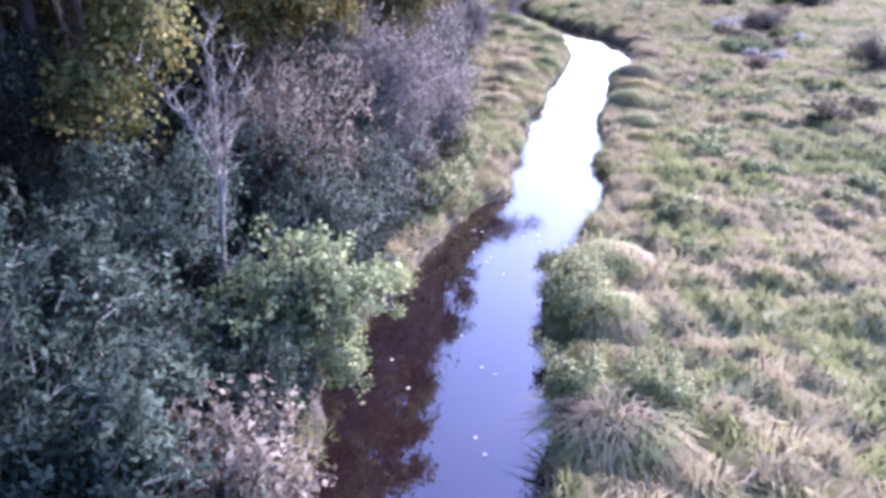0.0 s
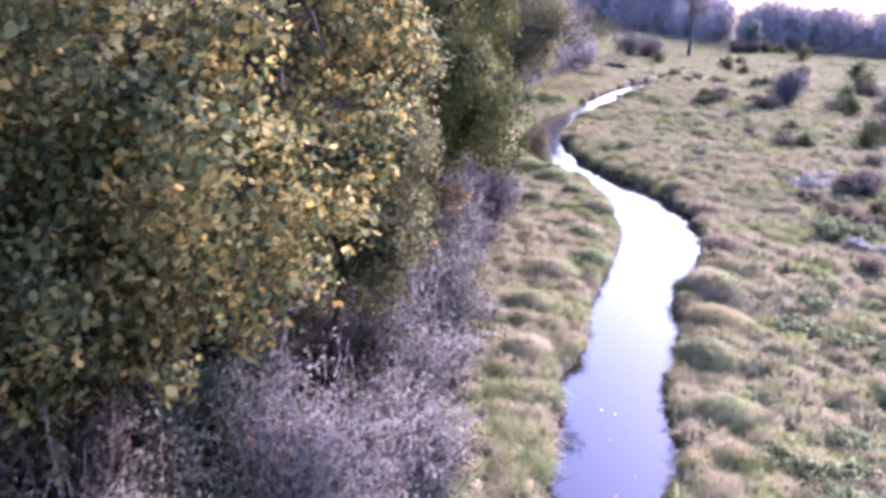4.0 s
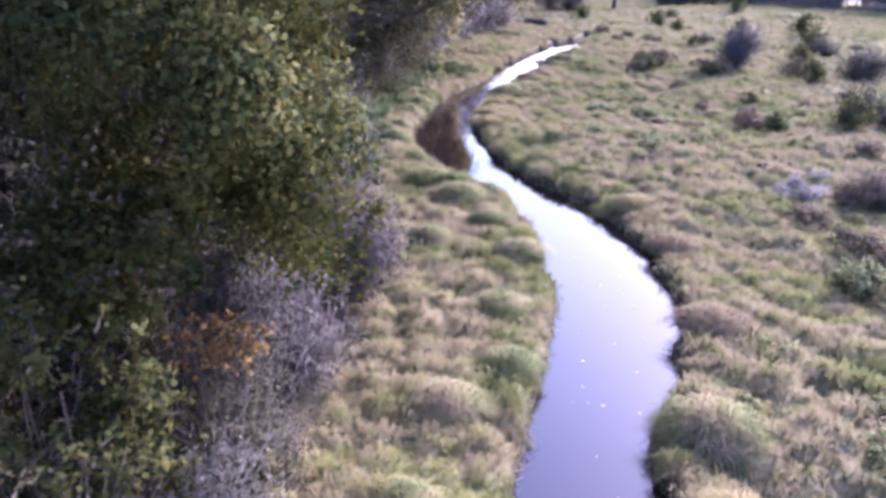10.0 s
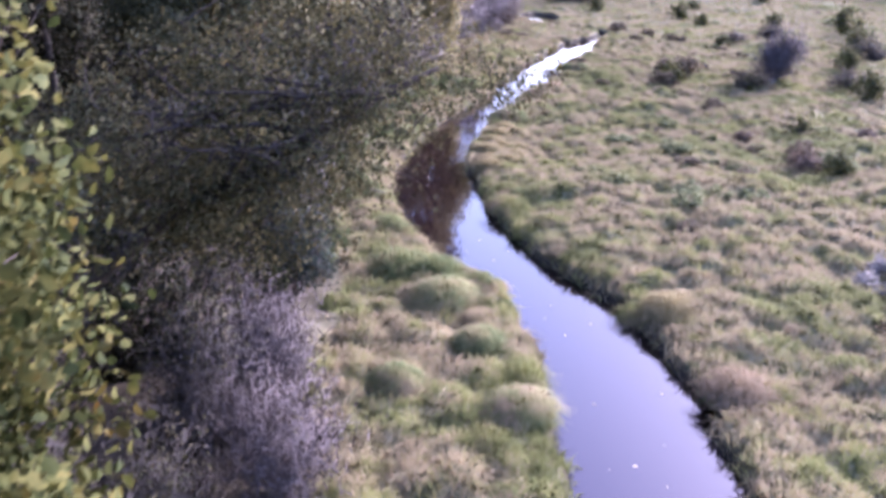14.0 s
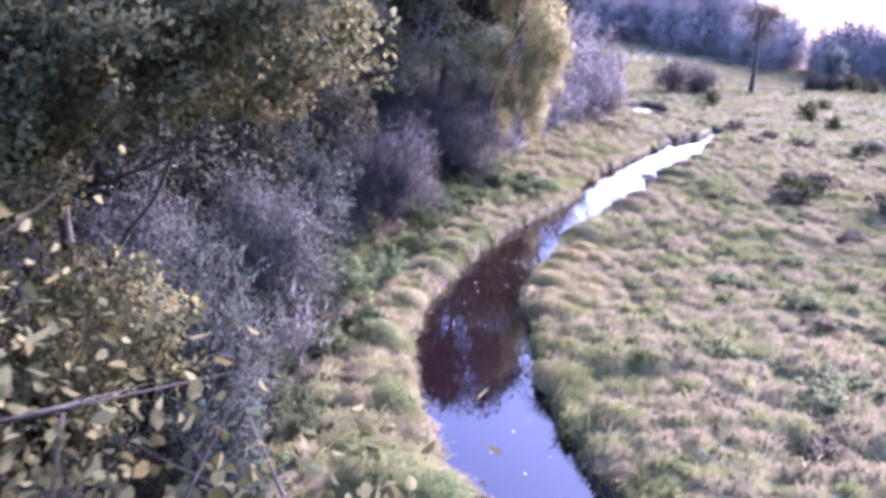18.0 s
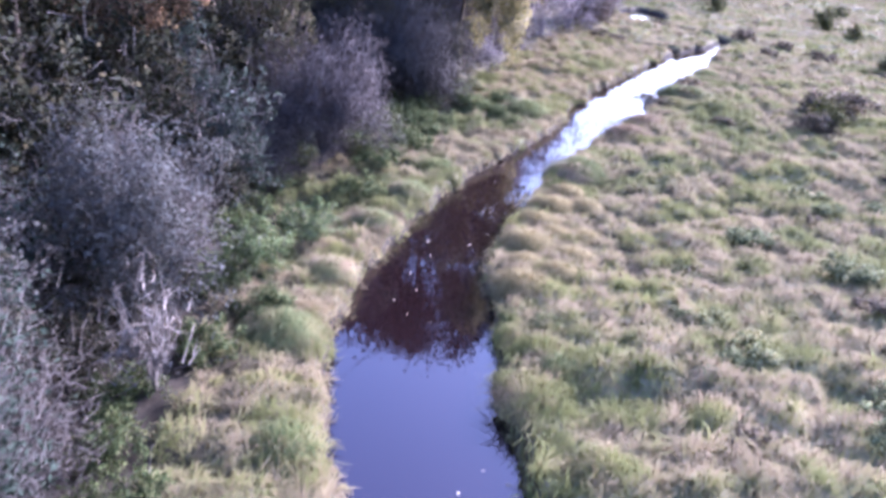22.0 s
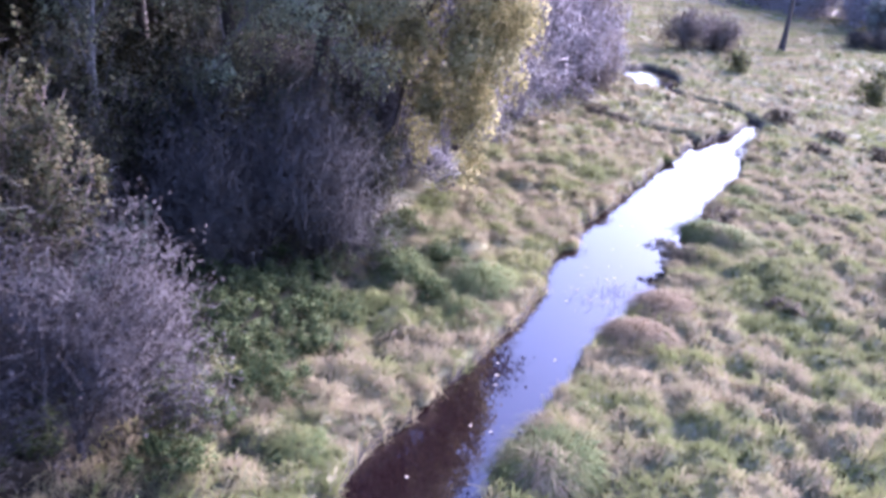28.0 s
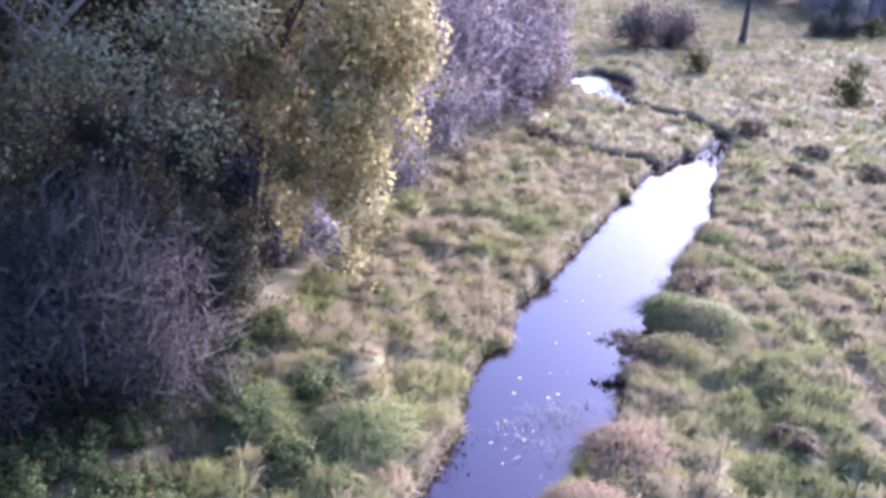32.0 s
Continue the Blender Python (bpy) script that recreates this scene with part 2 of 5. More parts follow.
M_TWIG = solid_material("grey_twig_bark", [(0.034, 0.030, 0.027), (0.075, 0.068, 0.063), (0.136, 0.122, 0.116)], 2.0, 0.9, 0.2)
M_TWIG_VIOLET = solid_material("violet_twig_bark", [(0.055, 0.041, 0.044), (0.105, 0.084, 0.087), (0.172, 0.140, 0.144)], 1.5, 0.9, 0.2)
M_TWIG_PALE = solid_material("pale_violet_twig_bark", [(0.074, 0.059, 0.061), (0.143, 0.118, 0.121), (0.233, 0.194, 0.197)], 1.5, 0.9, 0.2)
# pale bark; on the far trees its lightness stands in for haze
M_TWIG_PALE_HAZED = solid_material("pale_hazed_twig_bark", [(0.173, 0.144, 0.156), (0.317, 0.274, 0.288), (0.490, 0.425, 0.446)], 1.5, 0.9, 0.2)
M_TWIG_DARK = solid_material("dark_twig_bark", [(0.014, 0.011, 0.012), (0.030, 0.025, 0.027), (0.058, 0.049, 0.051)], 1.5, 0.9, 0.2)
# on the bushes filling the wood's edge this dark tone stands in for shade
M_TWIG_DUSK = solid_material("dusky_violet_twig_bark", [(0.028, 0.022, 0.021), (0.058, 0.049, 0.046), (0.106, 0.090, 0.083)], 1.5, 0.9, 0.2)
M_TWIG_WINE = solid_material("wine_grey_twig_bark", [(0.035, 0.027, 0.030), (0.067, 0.055, 0.057), (0.108, 0.093, 0.094)], 1.5, 0.9, 0.2)
M_TWIG_BROWN = solid_material("brown_twig_bark", [(0.070, 0.049, 0.042), (0.145, 0.107, 0.090), (0.255, 0.197, 0.168)], 1.5, 0.9, 0.2)
M_BARK = solid_material("dark_bark", [(0.021, 0.015, 0.013), (0.052, 0.038, 0.032), (0.098, 0.077, 0.063)], 5.0, 0.9, 0.8)
M_BARK_PALE = solid_material("pale_bark", [(0.105, 0.086, 0.075), (0.188, 0.161, 0.146), (0.285, 0.247, 0.225)], 4.0, 0.8, 0.6)
M_FLOAT = leaf_material("floating_leaf_surface", [(0.5, 0.42, 0.3), (0.7, 0.62, 0.5)], 0.1, 2.0)

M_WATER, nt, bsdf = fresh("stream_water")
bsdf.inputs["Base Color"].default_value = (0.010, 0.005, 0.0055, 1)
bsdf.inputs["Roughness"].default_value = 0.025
# reflection strengthened and tinted violet here, in place of a bluer sky
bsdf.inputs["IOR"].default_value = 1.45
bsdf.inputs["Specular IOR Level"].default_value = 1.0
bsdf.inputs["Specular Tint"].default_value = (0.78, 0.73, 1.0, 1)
rip = noise_node(nt, 2.2, 2, 0.5, True)
rb = nt.nodes.new("ShaderNodeBump")
rb.inputs["Strength"].default_value, rb.inputs["Distance"].default_value = 0.05, 0.02
nt.links.new(rip.outputs["Fac"], rb.inputs["Height"])
nt.links.new(rb.outputs[0], bsdf.inputs["Normal"])


# ---- mesh helpers ----
rng = np.random.default_rng(7)


def unit(v):
    return v / (np.linalg.norm(v, axis=-1, keepdims=True) + 1e-9)


def mesh_of(name, verts, faces, material, normals=None, facing=None):
    """A mesh from an array of places and a list of index arrays (triangles or quads).

    normals: one soft normal for each place, for foliage that shades as one body; facing: the side that faces are turned to."""
    me = bpy.data.meshes.new(name)
    verts = np.ascontiguousarray(verts, dtype=np.float32)
    faces = [np.array(f, dtype=np.int32) for f in faces if len(f)]
    if normals is not None:
        normals = unit(np.asarray(normals, dtype=np.float32))
        for f in faces:
            flat_n = np.cross(verts[f[:, 1]] - verts[f[:, 0]], verts[f[:, 2]] - verts[f[:, 0]])
            turn = (flat_n * (normals[f[:, 0]] if facing is None else np.asarray(facing, dtype=np.float32))).sum(1) < 0
            f[turn] = f[turn][:, ::-1]
    sizes = np.concatenate([np.full(len(f), f.shape[1], dtype=np.int32) for f in faces])
    flat = np.concatenate([f.ravel() for f in faces])
    me.vertices.add(len(verts))
    me.vertices.foreach_set("co", verts.ravel())
    me.loops.add(len(flat))
    me.loops.foreach_set("vertex_index", flat)
    me.polygons.add(len(sizes))
    me.polygons.foreach_set("loop_start", np.concatenate([[0], np.cumsum(sizes)[:-1]]).astype(np.int32))
    me.update(calc_edges=True)
    if normals is not None:
        me.polygons.foreach_set("use_smooth", np.ones(len(sizes), dtype=bool))
        me.attributes.new("custom_normal", "FLOAT_VECTOR", "POINT").data.foreach_set("vector", np.ascontiguousarray(normals, dtype=np.float32).ravel())
    me.materials.append(material)
    return me


def part(name, mesh, parent, label="", m=None):
    ob = new(name, mesh)
    ob.parent = parent
    if m is not None:
        ob.matrix_basis = m
    return tagged(ob, label)


def smooth(me):
    me.polygons.foreach_set("use_smooth", np.ones(len(me.polygons), dtype=bool))
    return me


def thing(name, x, y, z, label, category, group="", turn=0.0):
    e = new(name)
    e.empty_display_size = 0.3
    e.matrix_basis = pose(x, y, z, 0, 0, turn)
    return tagged(e, label, category, group)


def tube(points, radii, sides=7):
    """Vertices and faces of a tapered, closed tube along a line of places."""
    p = np.asarray(points, float)
    t = np.gradient(p, axis=0)
    t /= np.linalg.norm(t, axis=1, keepdims=True) + 1e-9
    ref = np.where(np.abs(t[:, 2:3]) > 0.9, [[1.0, 0, 0]], [[0, 0, 1.0]])
    u = np.cross(t, ref)
    u /= np.linalg.norm(u, axis=1, keepdims=True) + 1e-9
    v = np.cross(t, u)
    a = np.linspace(0, 2 * np.pi, sides, endpoint=False)
    ring = np.cos(a)[None, :, None] * u[:, None] + np.sin(a)[None, :, None] * v[:, None]
    verts = (p[:, None] + ring * np.asarray(radii)[:, None, None]).reshape(-1, 3)
    n = len(p)
    i, j = np.meshgrid(np.arange(n - 1), np.arange(sides), indexing="ij")
    a0, a1 = i * sides + j, i * sides + (j + 1) % sides
    quads = np.stack([a0, a1, a1 + sides, a0 + sides], -1).reshape(-1, 4)
    verts = np.concatenate([verts, p[-1:]])
    top = (n - 1) * sides
    caps = np.array([[top + k, top + (k + 1) % sides, n * sides] for k in range(sides)])
    return verts, quads, caps


def cones(a, b, radius):
    """Fine twigs: a three-sided cone from each place a to its tip b."""
    a, b, radius = np.asarray(a), np.asarray(b), np.broadcast_to(radius, len(a))
    t = b - a
    t = t / (np.linalg.norm(t, axis=1, keepdims=True) + 1e-9)
    ref = np.where(np.abs(t[:, 2:3]) > 0.9, [[1.0, 0, 0]], [[0, 0, 1.0]])
    u = np.cross(t, ref)
    u /= np.linalg.norm(u, axis=1, keepdims=True) + 1e-9
    v = np.cross(t, u)
    vs = [a + radius[:, None] * (math.cos(k) * u + math.sin(k) * v) for k in (0, 2.1, 4.2)] + [b]
    verts = np.stack(vs, 1).reshape(-1, 3)
    base = np.arange(len(a))[:, None] * 4
    tris = np.concatenate([base + [0, 1, 3], base + [1, 2, 3], base + [2, 0, 3]])
    return verts, tris


def leaves(places, size, droop=0.2, spread=0.4, oval=False):
    """A folded, pointed leaf at each place, turned at random: two triangles, or two rounded halves."""
    n = len(places)
    d = rng.normal(size=(n, 3))
    d[:, 2] -= droop * 2
    d /= np.linalg.norm(d, axis=1, keepdims=True)
    s = np.cross(d, rng.normal(size=(n, 3)) + [0, 0, 1.2])
    s /= np.linalg.norm(s, axis=1, keepdims=True) + 1e-9
    nrm = np.cross(d, s)
    l = size * rng.uniform(0.65, 1.35, (n, 1))
    w = l * rng.uniform(0.6, 1.1, (n, 1)) * spread
    if oval:
        outline = [(0, 0, 0), (0.3, 0.8, 0.07), (0.68, 0.85, 0.09), (1, 0, -0.06), (0.72, -0.85, 0.09), (0.28, -0.8, 0.07)]
        verts = np.stack([places + d * l * a + s * w * b + nrm * l * c for a, b, c in outline], 1).reshape(-1, 3)
        base = np.arange(n)[:, None] * 6
        return verts, np.concatenate([base + [0, 1, 2, 3], base + [0, 3, 4, 5]])
    p0 = places
    p1 = places + d * l * 0.5 + s * w + nrm * l * 0.08
    p2 = places + d * l
    p3 = places + d * l * 0.5 - s * w + nrm * l * 0.08
    verts = np.stack([p0, p1, p2, p3], 1).reshape(-1, 3)
    base = np.arange(n)[:, None] * 4
    return verts, np.concatenate([base + [0, 1, 2], base + [0, 2, 3]])


def joined(*chunks):
    """Several (verts, faces) in one."""
    vs, fs, k = [], [], 0
    for v, *faces in chunks:
        vs.append(v)
        fs += [f + k for f in faces]
        k += len(v)
    return np.concatenate(vs), fs


def sway(a, b, n=6, amount=0.08):
    """A slightly crooked line from a to b."""
    a, b = np.asarray(a, float), np.asarray(b, float)
    s = np.linspace(0, 1, n)[:, None]
    off = np.cumsum(rng.normal(size=(n, 3)), 0) * amount * np.linalg.norm(b - a) / n
    off -= off[0]
    return a + (b - a) * s + off * np.sqrt(s)


# ---- plan of the stream: y, left bank, right bank ----
BANKS = np.array([
    (-30, -8, -4.5), (-8, -4.3, -0.6), (5, -2.1, 1.55), (8, -1.75, 2.15), (10, -1.4, 2.35), (12, -0.5, 2.8), (14, 0.2, 3.4), (16, 0.75, 4.2),
    (17.5, 1.7, 5), (19, 2.7, 5.5), (21.7, 3.1, 5.85), (24.4, 3.85, 6.75), (26, 4.15, 7.15), (28, 4.6, 7.3), (30.7, 5.4, 8.15), (32.5, 5.9, 8.95),
    (34.4, 6.4, 9.15), (36.5, 7, 10.15), (38, 7.55, 10.8), (40.5, 8.15, 11.8), (42.5, 8.75, 12.6), (44.5, 9.2, 12.9), (47.5, 9.4, 13), (50, 9.4, 13),
    (52, 9.35, 12.5), (53.2, 9.15, 12), (54.5, 8.4, 11.5), (56, 7.25, 10.9), (58, 6.9, 10.35), (60, 6.6, 9.9), (62, 6.25, 9.65), (65, 5.95, 9.5),
    (67.5, 6.25, 9.45), (70, 7, 9.8), (72.4, 7.5, 10.45), (75, 8.5, 11.1), (77.4, 9.45, 12.2), (79.5, 10.4, 12.9), (81.5, 11.45, 13.8), (83, 12.2, 14.6),
    (84.6, 12.8, 15.8), (88, 13.9, 17.3), (90, 14.6, 18.5), (92, 15.1, 19.2), (94, 16.1, 19.7), (99.5, 18.9, 22.7), (101.5, 20, 23.5), (104.6, 21.3, 24.5),
    (106.5, 22.5, 25.5), (109, 24.6, 26.4), (111, 26.2, 27.4),
])


HUMMOCK = 1.05   # metres between the tops of the meadow's grass mounds


def hashed(i, j, k):
    h = (i * 374761393 + j * 668265263 + k * 982451653) & 0x7FFFFFFF
    h = ((h ^ (h >> 13)) * 1274126177) & 0x7FFFFFFF
    return (h ^ (h >> 16)) % 65536 / 65536.0


def lattice(x, y, scale, seed=0):
    """Smooth value noise from 0 to 1 on arrays."""
    x, y = np.asarray(x) / scale + 1000, np.asarray(y) / scale + 1000
    i, j = np.floor(x).astype(np.int64), np.floor(y).astype(np.int64)
    u, v = x - i, y - j
    u, v = u * u * (3 - 2 * u), v * v * (3 - 2 * v)
    a, b = hashed(i, j, seed), hashed(i + 1, j, seed)
    c, d = hashed(i, j + 1, seed), hashed(i + 1, j + 1, seed)
    return a + (b - a) * u + (c - a) * v + (a - b - c + d) * u * v


def hummocks(x, y, cell, seed):
    """Rounded mounds, one a cell: height 0 to 1, and the way outward from the nearest top."""
    x, y = np.asarray(x, float), np.asarray(y, float)
    i, j = np.floor(x / cell).astype(np.int64), np.floor(y / cell).astype(np.int64)
    best, ox, oy = np.full(x.shape, 1e9), np.zeros(x.shape), np.zeros(x.shape)
    for di in (-1, 0, 1):
        for dj in (-1, 0, 1):
            px = (i + di + 0.15 + 0.7 * hashed(i + di + 5000, j + dj + 5000, seed)) * cell
            py = (j + dj + 0.15 + 0.7 * hashed(i + di + 5000, j + dj + 5000, seed + 9)) * cell
            size = 0.7 + 0.6 * hashed(i + di + 5000, j + dj + 5000, seed + 17)
            d = np.hypot(x - px, y - py) / size
            near = d < best
            best, ox, oy = np.where(near, d, best), np.where(near, x - px, ox), np.where(near, y - py, oy)
    return np.clip(1 - (best / (0.68 * cell)) ** 2, 0, 1), ox, oy


def line_distance(x, y, pts):
    best = np.full(np.shape(x), 1e9)
    for (ax, ay), (bx, by) in zip(pts[:-1], pts[1:]):
        dx, dy = bx - ax, by - ay
        s = np.clip(((x - ax) * dx + (y - ay) * dy) / (dx * dx + dy * dy), 0, 1)
        best = np.minimum(best, np.hypot(x - ax - s * dx, y - ay - s * dy))
    return best


DITCHES = [
    ([(26.3, 110.1), (27.7, 113.6), (26.7, 117.0), (24.8, 118.8), (23.8, 121.5)], 0.42),
    ([(22.6, 106.9), (19.9, 109.0), (17.0, 112.4)], 0.4),
    ([(1.6, 3.2), (3.8, 3.7), (5.6, 4.2), (6.4, 5.5), (11.0, 7.5)], -0.14),
    ([(1.5, 7.1), (2.8, 7.4)], 0.3),
]


def bank_distance(x, y):
    """Metres from the water's edge, negative over the water."""
    wob = (lattice(x, y, 1.1, 5) - 0.5) * 0.45 + (lattice(x, y, 2.6, 6) - 0.5) * 0.3
    left = np.interp(y, BANKS[:, 0], BANKS[:, 1])
    right = np.interp(y, BANKS[:, 0], BANKS[:, 2])
    d = np.maximum(left - x, x - right) + np.maximum(0, y - 111) * 2
    for pts, half in DITCHES:
        d = np.minimum(d, line_distance(x, y, pts) - half)
    pond = (np.hypot((x - 23.6) / 2.0, (y - 126.0) / 4.4) - 1) * 2.0
    return np.minimum(d, pond) + wob


def ground_height(x, y):
    d = bank_distance(x, y)
    s = np.clip((d + 0.35) / 0.75, 0, 1)
    bank = -0.55 + 0.95 * s * s * (3 - 2 * s)
    inland = np.clip((d - 0.3) / 2.0, 0, 1)
    near = np.clip((70 - np.abs(x)) / 20, 0, 1) * np.clip((200 - np.asarray(y)) / 50, 0, 1)
    hum = (0.34 * hummocks(x, y, HUMMOCK, 1)[0] * (0.1 + 1.25 * lattice(x, y, 2.3, 8)) + 0.2 * hummocks(x, y, 2.1, 4)[0] * lattice(x, y, 5.0, 13) - 0.16) * near + (lattice(x, y, 2.6, 2) - 0.5) * 0.35 + (lattice(x, y, 9, 3) - 0.5) * 0.5
    wood = np.clip((-2.0 - (x - y * 0.06)) / 10.0, 0, 1) * 0.9
    far = np.clip((np.asarray(y) + 0.5 * x - 215) / 100.0, 0, 100)
    drop = -3.6 * np.clip(far, 0, 40) * np.clip((x - 20) / 60.0, 0, 1)
    return np.maximum(bank + inland * hum + wood, np.where(d > 0.25, 0.12, -9)) + drop


# ---- ground and water ----
def graded(stops):
    """Grid lines: (from, to, step) runs laid end to end."""
    out = []
    for a, b, s in stops:
        out += list(np.arange(a, b, s))
    return np.array(out + [stops[-1][1]])


gx = graded([(-1600, -200, 140), (-200, -40, 12), (-40, -12, 1.4), (-12, 30, 0.24), (30, 60, 0.9), (60, 140, 5), (140, 400, 30), (400, 2400, 200)])
gy = graded([(-700, -60, 80), (-60, -10, 5), (-10, 118, 0.26), (118, 140, 0.5), (140, 230, 3), (230, 500, 18), (500, 3500, 200)])
X, Y = np.meshgrid(gx, gy)
Z = ground_height(X, Y)
nx, ny = len(gx), len(gy)
i, j = np.meshgrid(np.arange(ny - 1), np.arange(nx - 1), indexing="ij")
a0 = (i * nx + j).ravel()
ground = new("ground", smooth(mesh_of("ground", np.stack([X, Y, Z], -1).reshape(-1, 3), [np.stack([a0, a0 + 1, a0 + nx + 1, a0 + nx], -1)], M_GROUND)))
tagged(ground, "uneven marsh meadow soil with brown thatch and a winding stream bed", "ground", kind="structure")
wx, wy = np.meshgrid(np.linspace(-14, 34, 13), np.linspace(-32, 140, 44))
i, j = np.meshgrid(np.arange(43), np.arange(12), indexing="ij")
a0 = (i * 13 + j).ravel()
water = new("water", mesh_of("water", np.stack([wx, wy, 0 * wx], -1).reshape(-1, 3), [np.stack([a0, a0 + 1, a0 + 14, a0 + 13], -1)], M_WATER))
tagged(water, "calm dark brown stream water reflecting the bright sky, its reflection tinted violet", "water", kind="structure")


# ---- grass ----
def blades(base, length, width, azimuth, lean, droop):
    """A bent, pointed blade (three triangles) on each base place."""
    n = len(base)
    h = np.stack([np.cos(azimuth), np.sin(azimuth), np.zeros(n)], -1)
    s = np.stack([-np.sin(azimuth), np.cos(azimuth), np.zeros(n)], -1) * (width / 2)[:, None]
    up = np.array([0, 0, 1.0])
    l = length[:, None]
    ln, dr = lean[:, None], droop[:, None]
    mid = base + up * l * 0.6 * (1 - 0.3 * ln) + h * l * 0.35 * ln
    tip = base + up * l * (0.95 - 0.35 * ln - dr * 0.6) + h * l * (0.8 * ln + 0.25 * dr)
    verts = np.stack([base - s, base + s, mid - s * 0.8, mid + s * 0.8, tip], 1).reshape(-1, 3)
    k = np.arange(n)[:, None] * 5
    return verts, np.concatenate([k + [0, 1, 3, 2]]), np.concatenate([k + [2, 3, 4]])


def meadow(x0, x1, y0, y1, spacing, per, length, width, keep):
    """Tufts of grass on a jittered grid."""
    cx, cy = np.meshgrid(np.arange(x0, x1, spacing), np.arange(y0, y1, spacing))
    cx = (cx + rng.uniform(-0.5, 0.5, cx.shape) * spacing).ravel()
    cy = (cy + rng.uniform(-0.5, 0.5, cy.shape) * spacing).ravel()
    ok = keep(cx, cy)
    cx, cy = cx[ok], cy[ok]
    top, ox, oy = hummocks(cx, cy, HUMMOCK, 1)
    size = (0.55 + 0.35 * top + 0.65 * lattice(cx, cy, 1.3, 11)) * rng.uniform(0.75, 1.25, len(cx))
    n = len(cx) * per
    tuft = np.repeat(np.arange(len(cx)), per)
    az = rng.uniform(0, 2 * np.pi, n)
    r = rng.uniform(0, 0.35, n) * spacing
    x, y = cx[tuft] + np.cos(az) * r, cy[tuft] + np.sin(az) * r
    away = np.arctan2(oy, ox)[tuft]
    az = az + 0.9 * np.sin(away - az)
    z = ground_height(x, y) - 0.03
    return blades(np.stack([x, y, z], -1), length * size[tuft] * rng.uniform(0.6, 1.2, n), width * rng.uniform(0.6, 1.3, n), az, rng.uniform(0.35, 1.15, n), rng.uniform(0.1, 0.9, n))


def stubble(n, x0, x1, y0, y1, length, width, keep):
    """Short single blades, strewn between the tufts."""
    x, y = rng.uniform(x0, x1, n), rng.uniform(y0, y1, n)
    ok = keep(x, y)
    x, y = x[ok], y[ok]
    n = len(x)
    base = np.stack([x, y, ground_height(x, y) - 0.02], -1)
    az = rng.uniform(0, 2 * np.pi, n)
    s = np.stack([-np.sin(az), np.cos(az), np.zeros(n)], -1) * (width * rng.uniform(0.5, 1.2, n) / 2)[:, None]
    lean = rng.uniform(0.4, 1.3, n)
    l = length * rng.uniform(0.6, 1.4, n)
    tip = base + np.stack([np.cos(az) * np.sin(lean) * l, np.sin(az) * np.sin(lean) * l, np.cos(lean) * l], -1)
    verts = np.stack([base - s, base + s, tip], 1).reshape(-1, 3)
    return verts, np.arange(n)[:, None] * 3 + [0, 1, 2]


# y, x: where the grass of the left bank ends under the wood
STRIP = [(-10, -5), (10, -1.6), (16, 0.2), (20, 1.8), (27, 1.4), (31, 1.4), (36, 2.4), (45, 3.4), (52, 3.9), (58, 3.5), (66, 3.0), (73, 3.0), (78, 4.8), (84, 7.2), (90, 8.0), (97, 10.4), (112, 15.0), (125, 17.0)]


def open_ground(x, y):
    return (bank_distance(x, y) > -0.05) & (x > np.interp(y, [q[0] for q in STRIP], [q[1] for q in STRIP]) + (lattice(x, y, 1.4, 21) - 0.5) * 1.0)


def remote(x, y):
    """0 beside the stream, 1 far out in the meadow."""
    return np.clip((np.maximum(np.maximum(x - 8 - 0.27 * y, (y - 92) * 0.7), (-4 - y) * 5.0)) / 14.0, 0, 1)


def near_keep(x, y):
    return open_ground(x, y) & (rng.uniform(size=x.shape) > remote(x, y))


def far_keep(x, y):
    return (bank_distance(x, y) > 0.2) & (x > np.interp(y, [q[0] for q in STRIP], [q[1] for q in STRIP])) & (rng.uniform(size=x.shape) < 0.15 + remote(x, y))


g1 = meadow(-3, 52, -6, 114, 0.33, 13, 0.34, 0.04, near_keep)
g2 = meadow(-6, 84, -34, 190, 0.72, 12, 0.46, 0.07, far_keep)
g3 = meadow(-30, 170, 188, 310, 2.4, 10, 0.7, 0.22, lambda x, y: x > -40)
g0 = stubble(1500000, -3, 50, -6, 114, 0.25, 0.042, near_keep)
g4 = stubble(480000, -6, 80, -34, 190, 0.3, 0.11, far_keep)
v, f = joined(g1, g2, g3, g0, g4)
_, ox, oy = hummocks(v[:, 0], v[:, 1], HUMMOCK, 1)
soft_up = np.stack([0.6 * ox, 0.6 * oy, np.ones(len(v))], -1) + rng.normal(0, 0.1, (len(v), 3))
meadow_grass = new("meadow_grass", mesh_of("meadow_grass", v, f, M_GRASS, soft_up, (0.0, -0.75, 0.65)))
tagged(meadow_grass, "rough marsh meadow of straw-coloured and green grass tufts", "grass", kind="stuff")


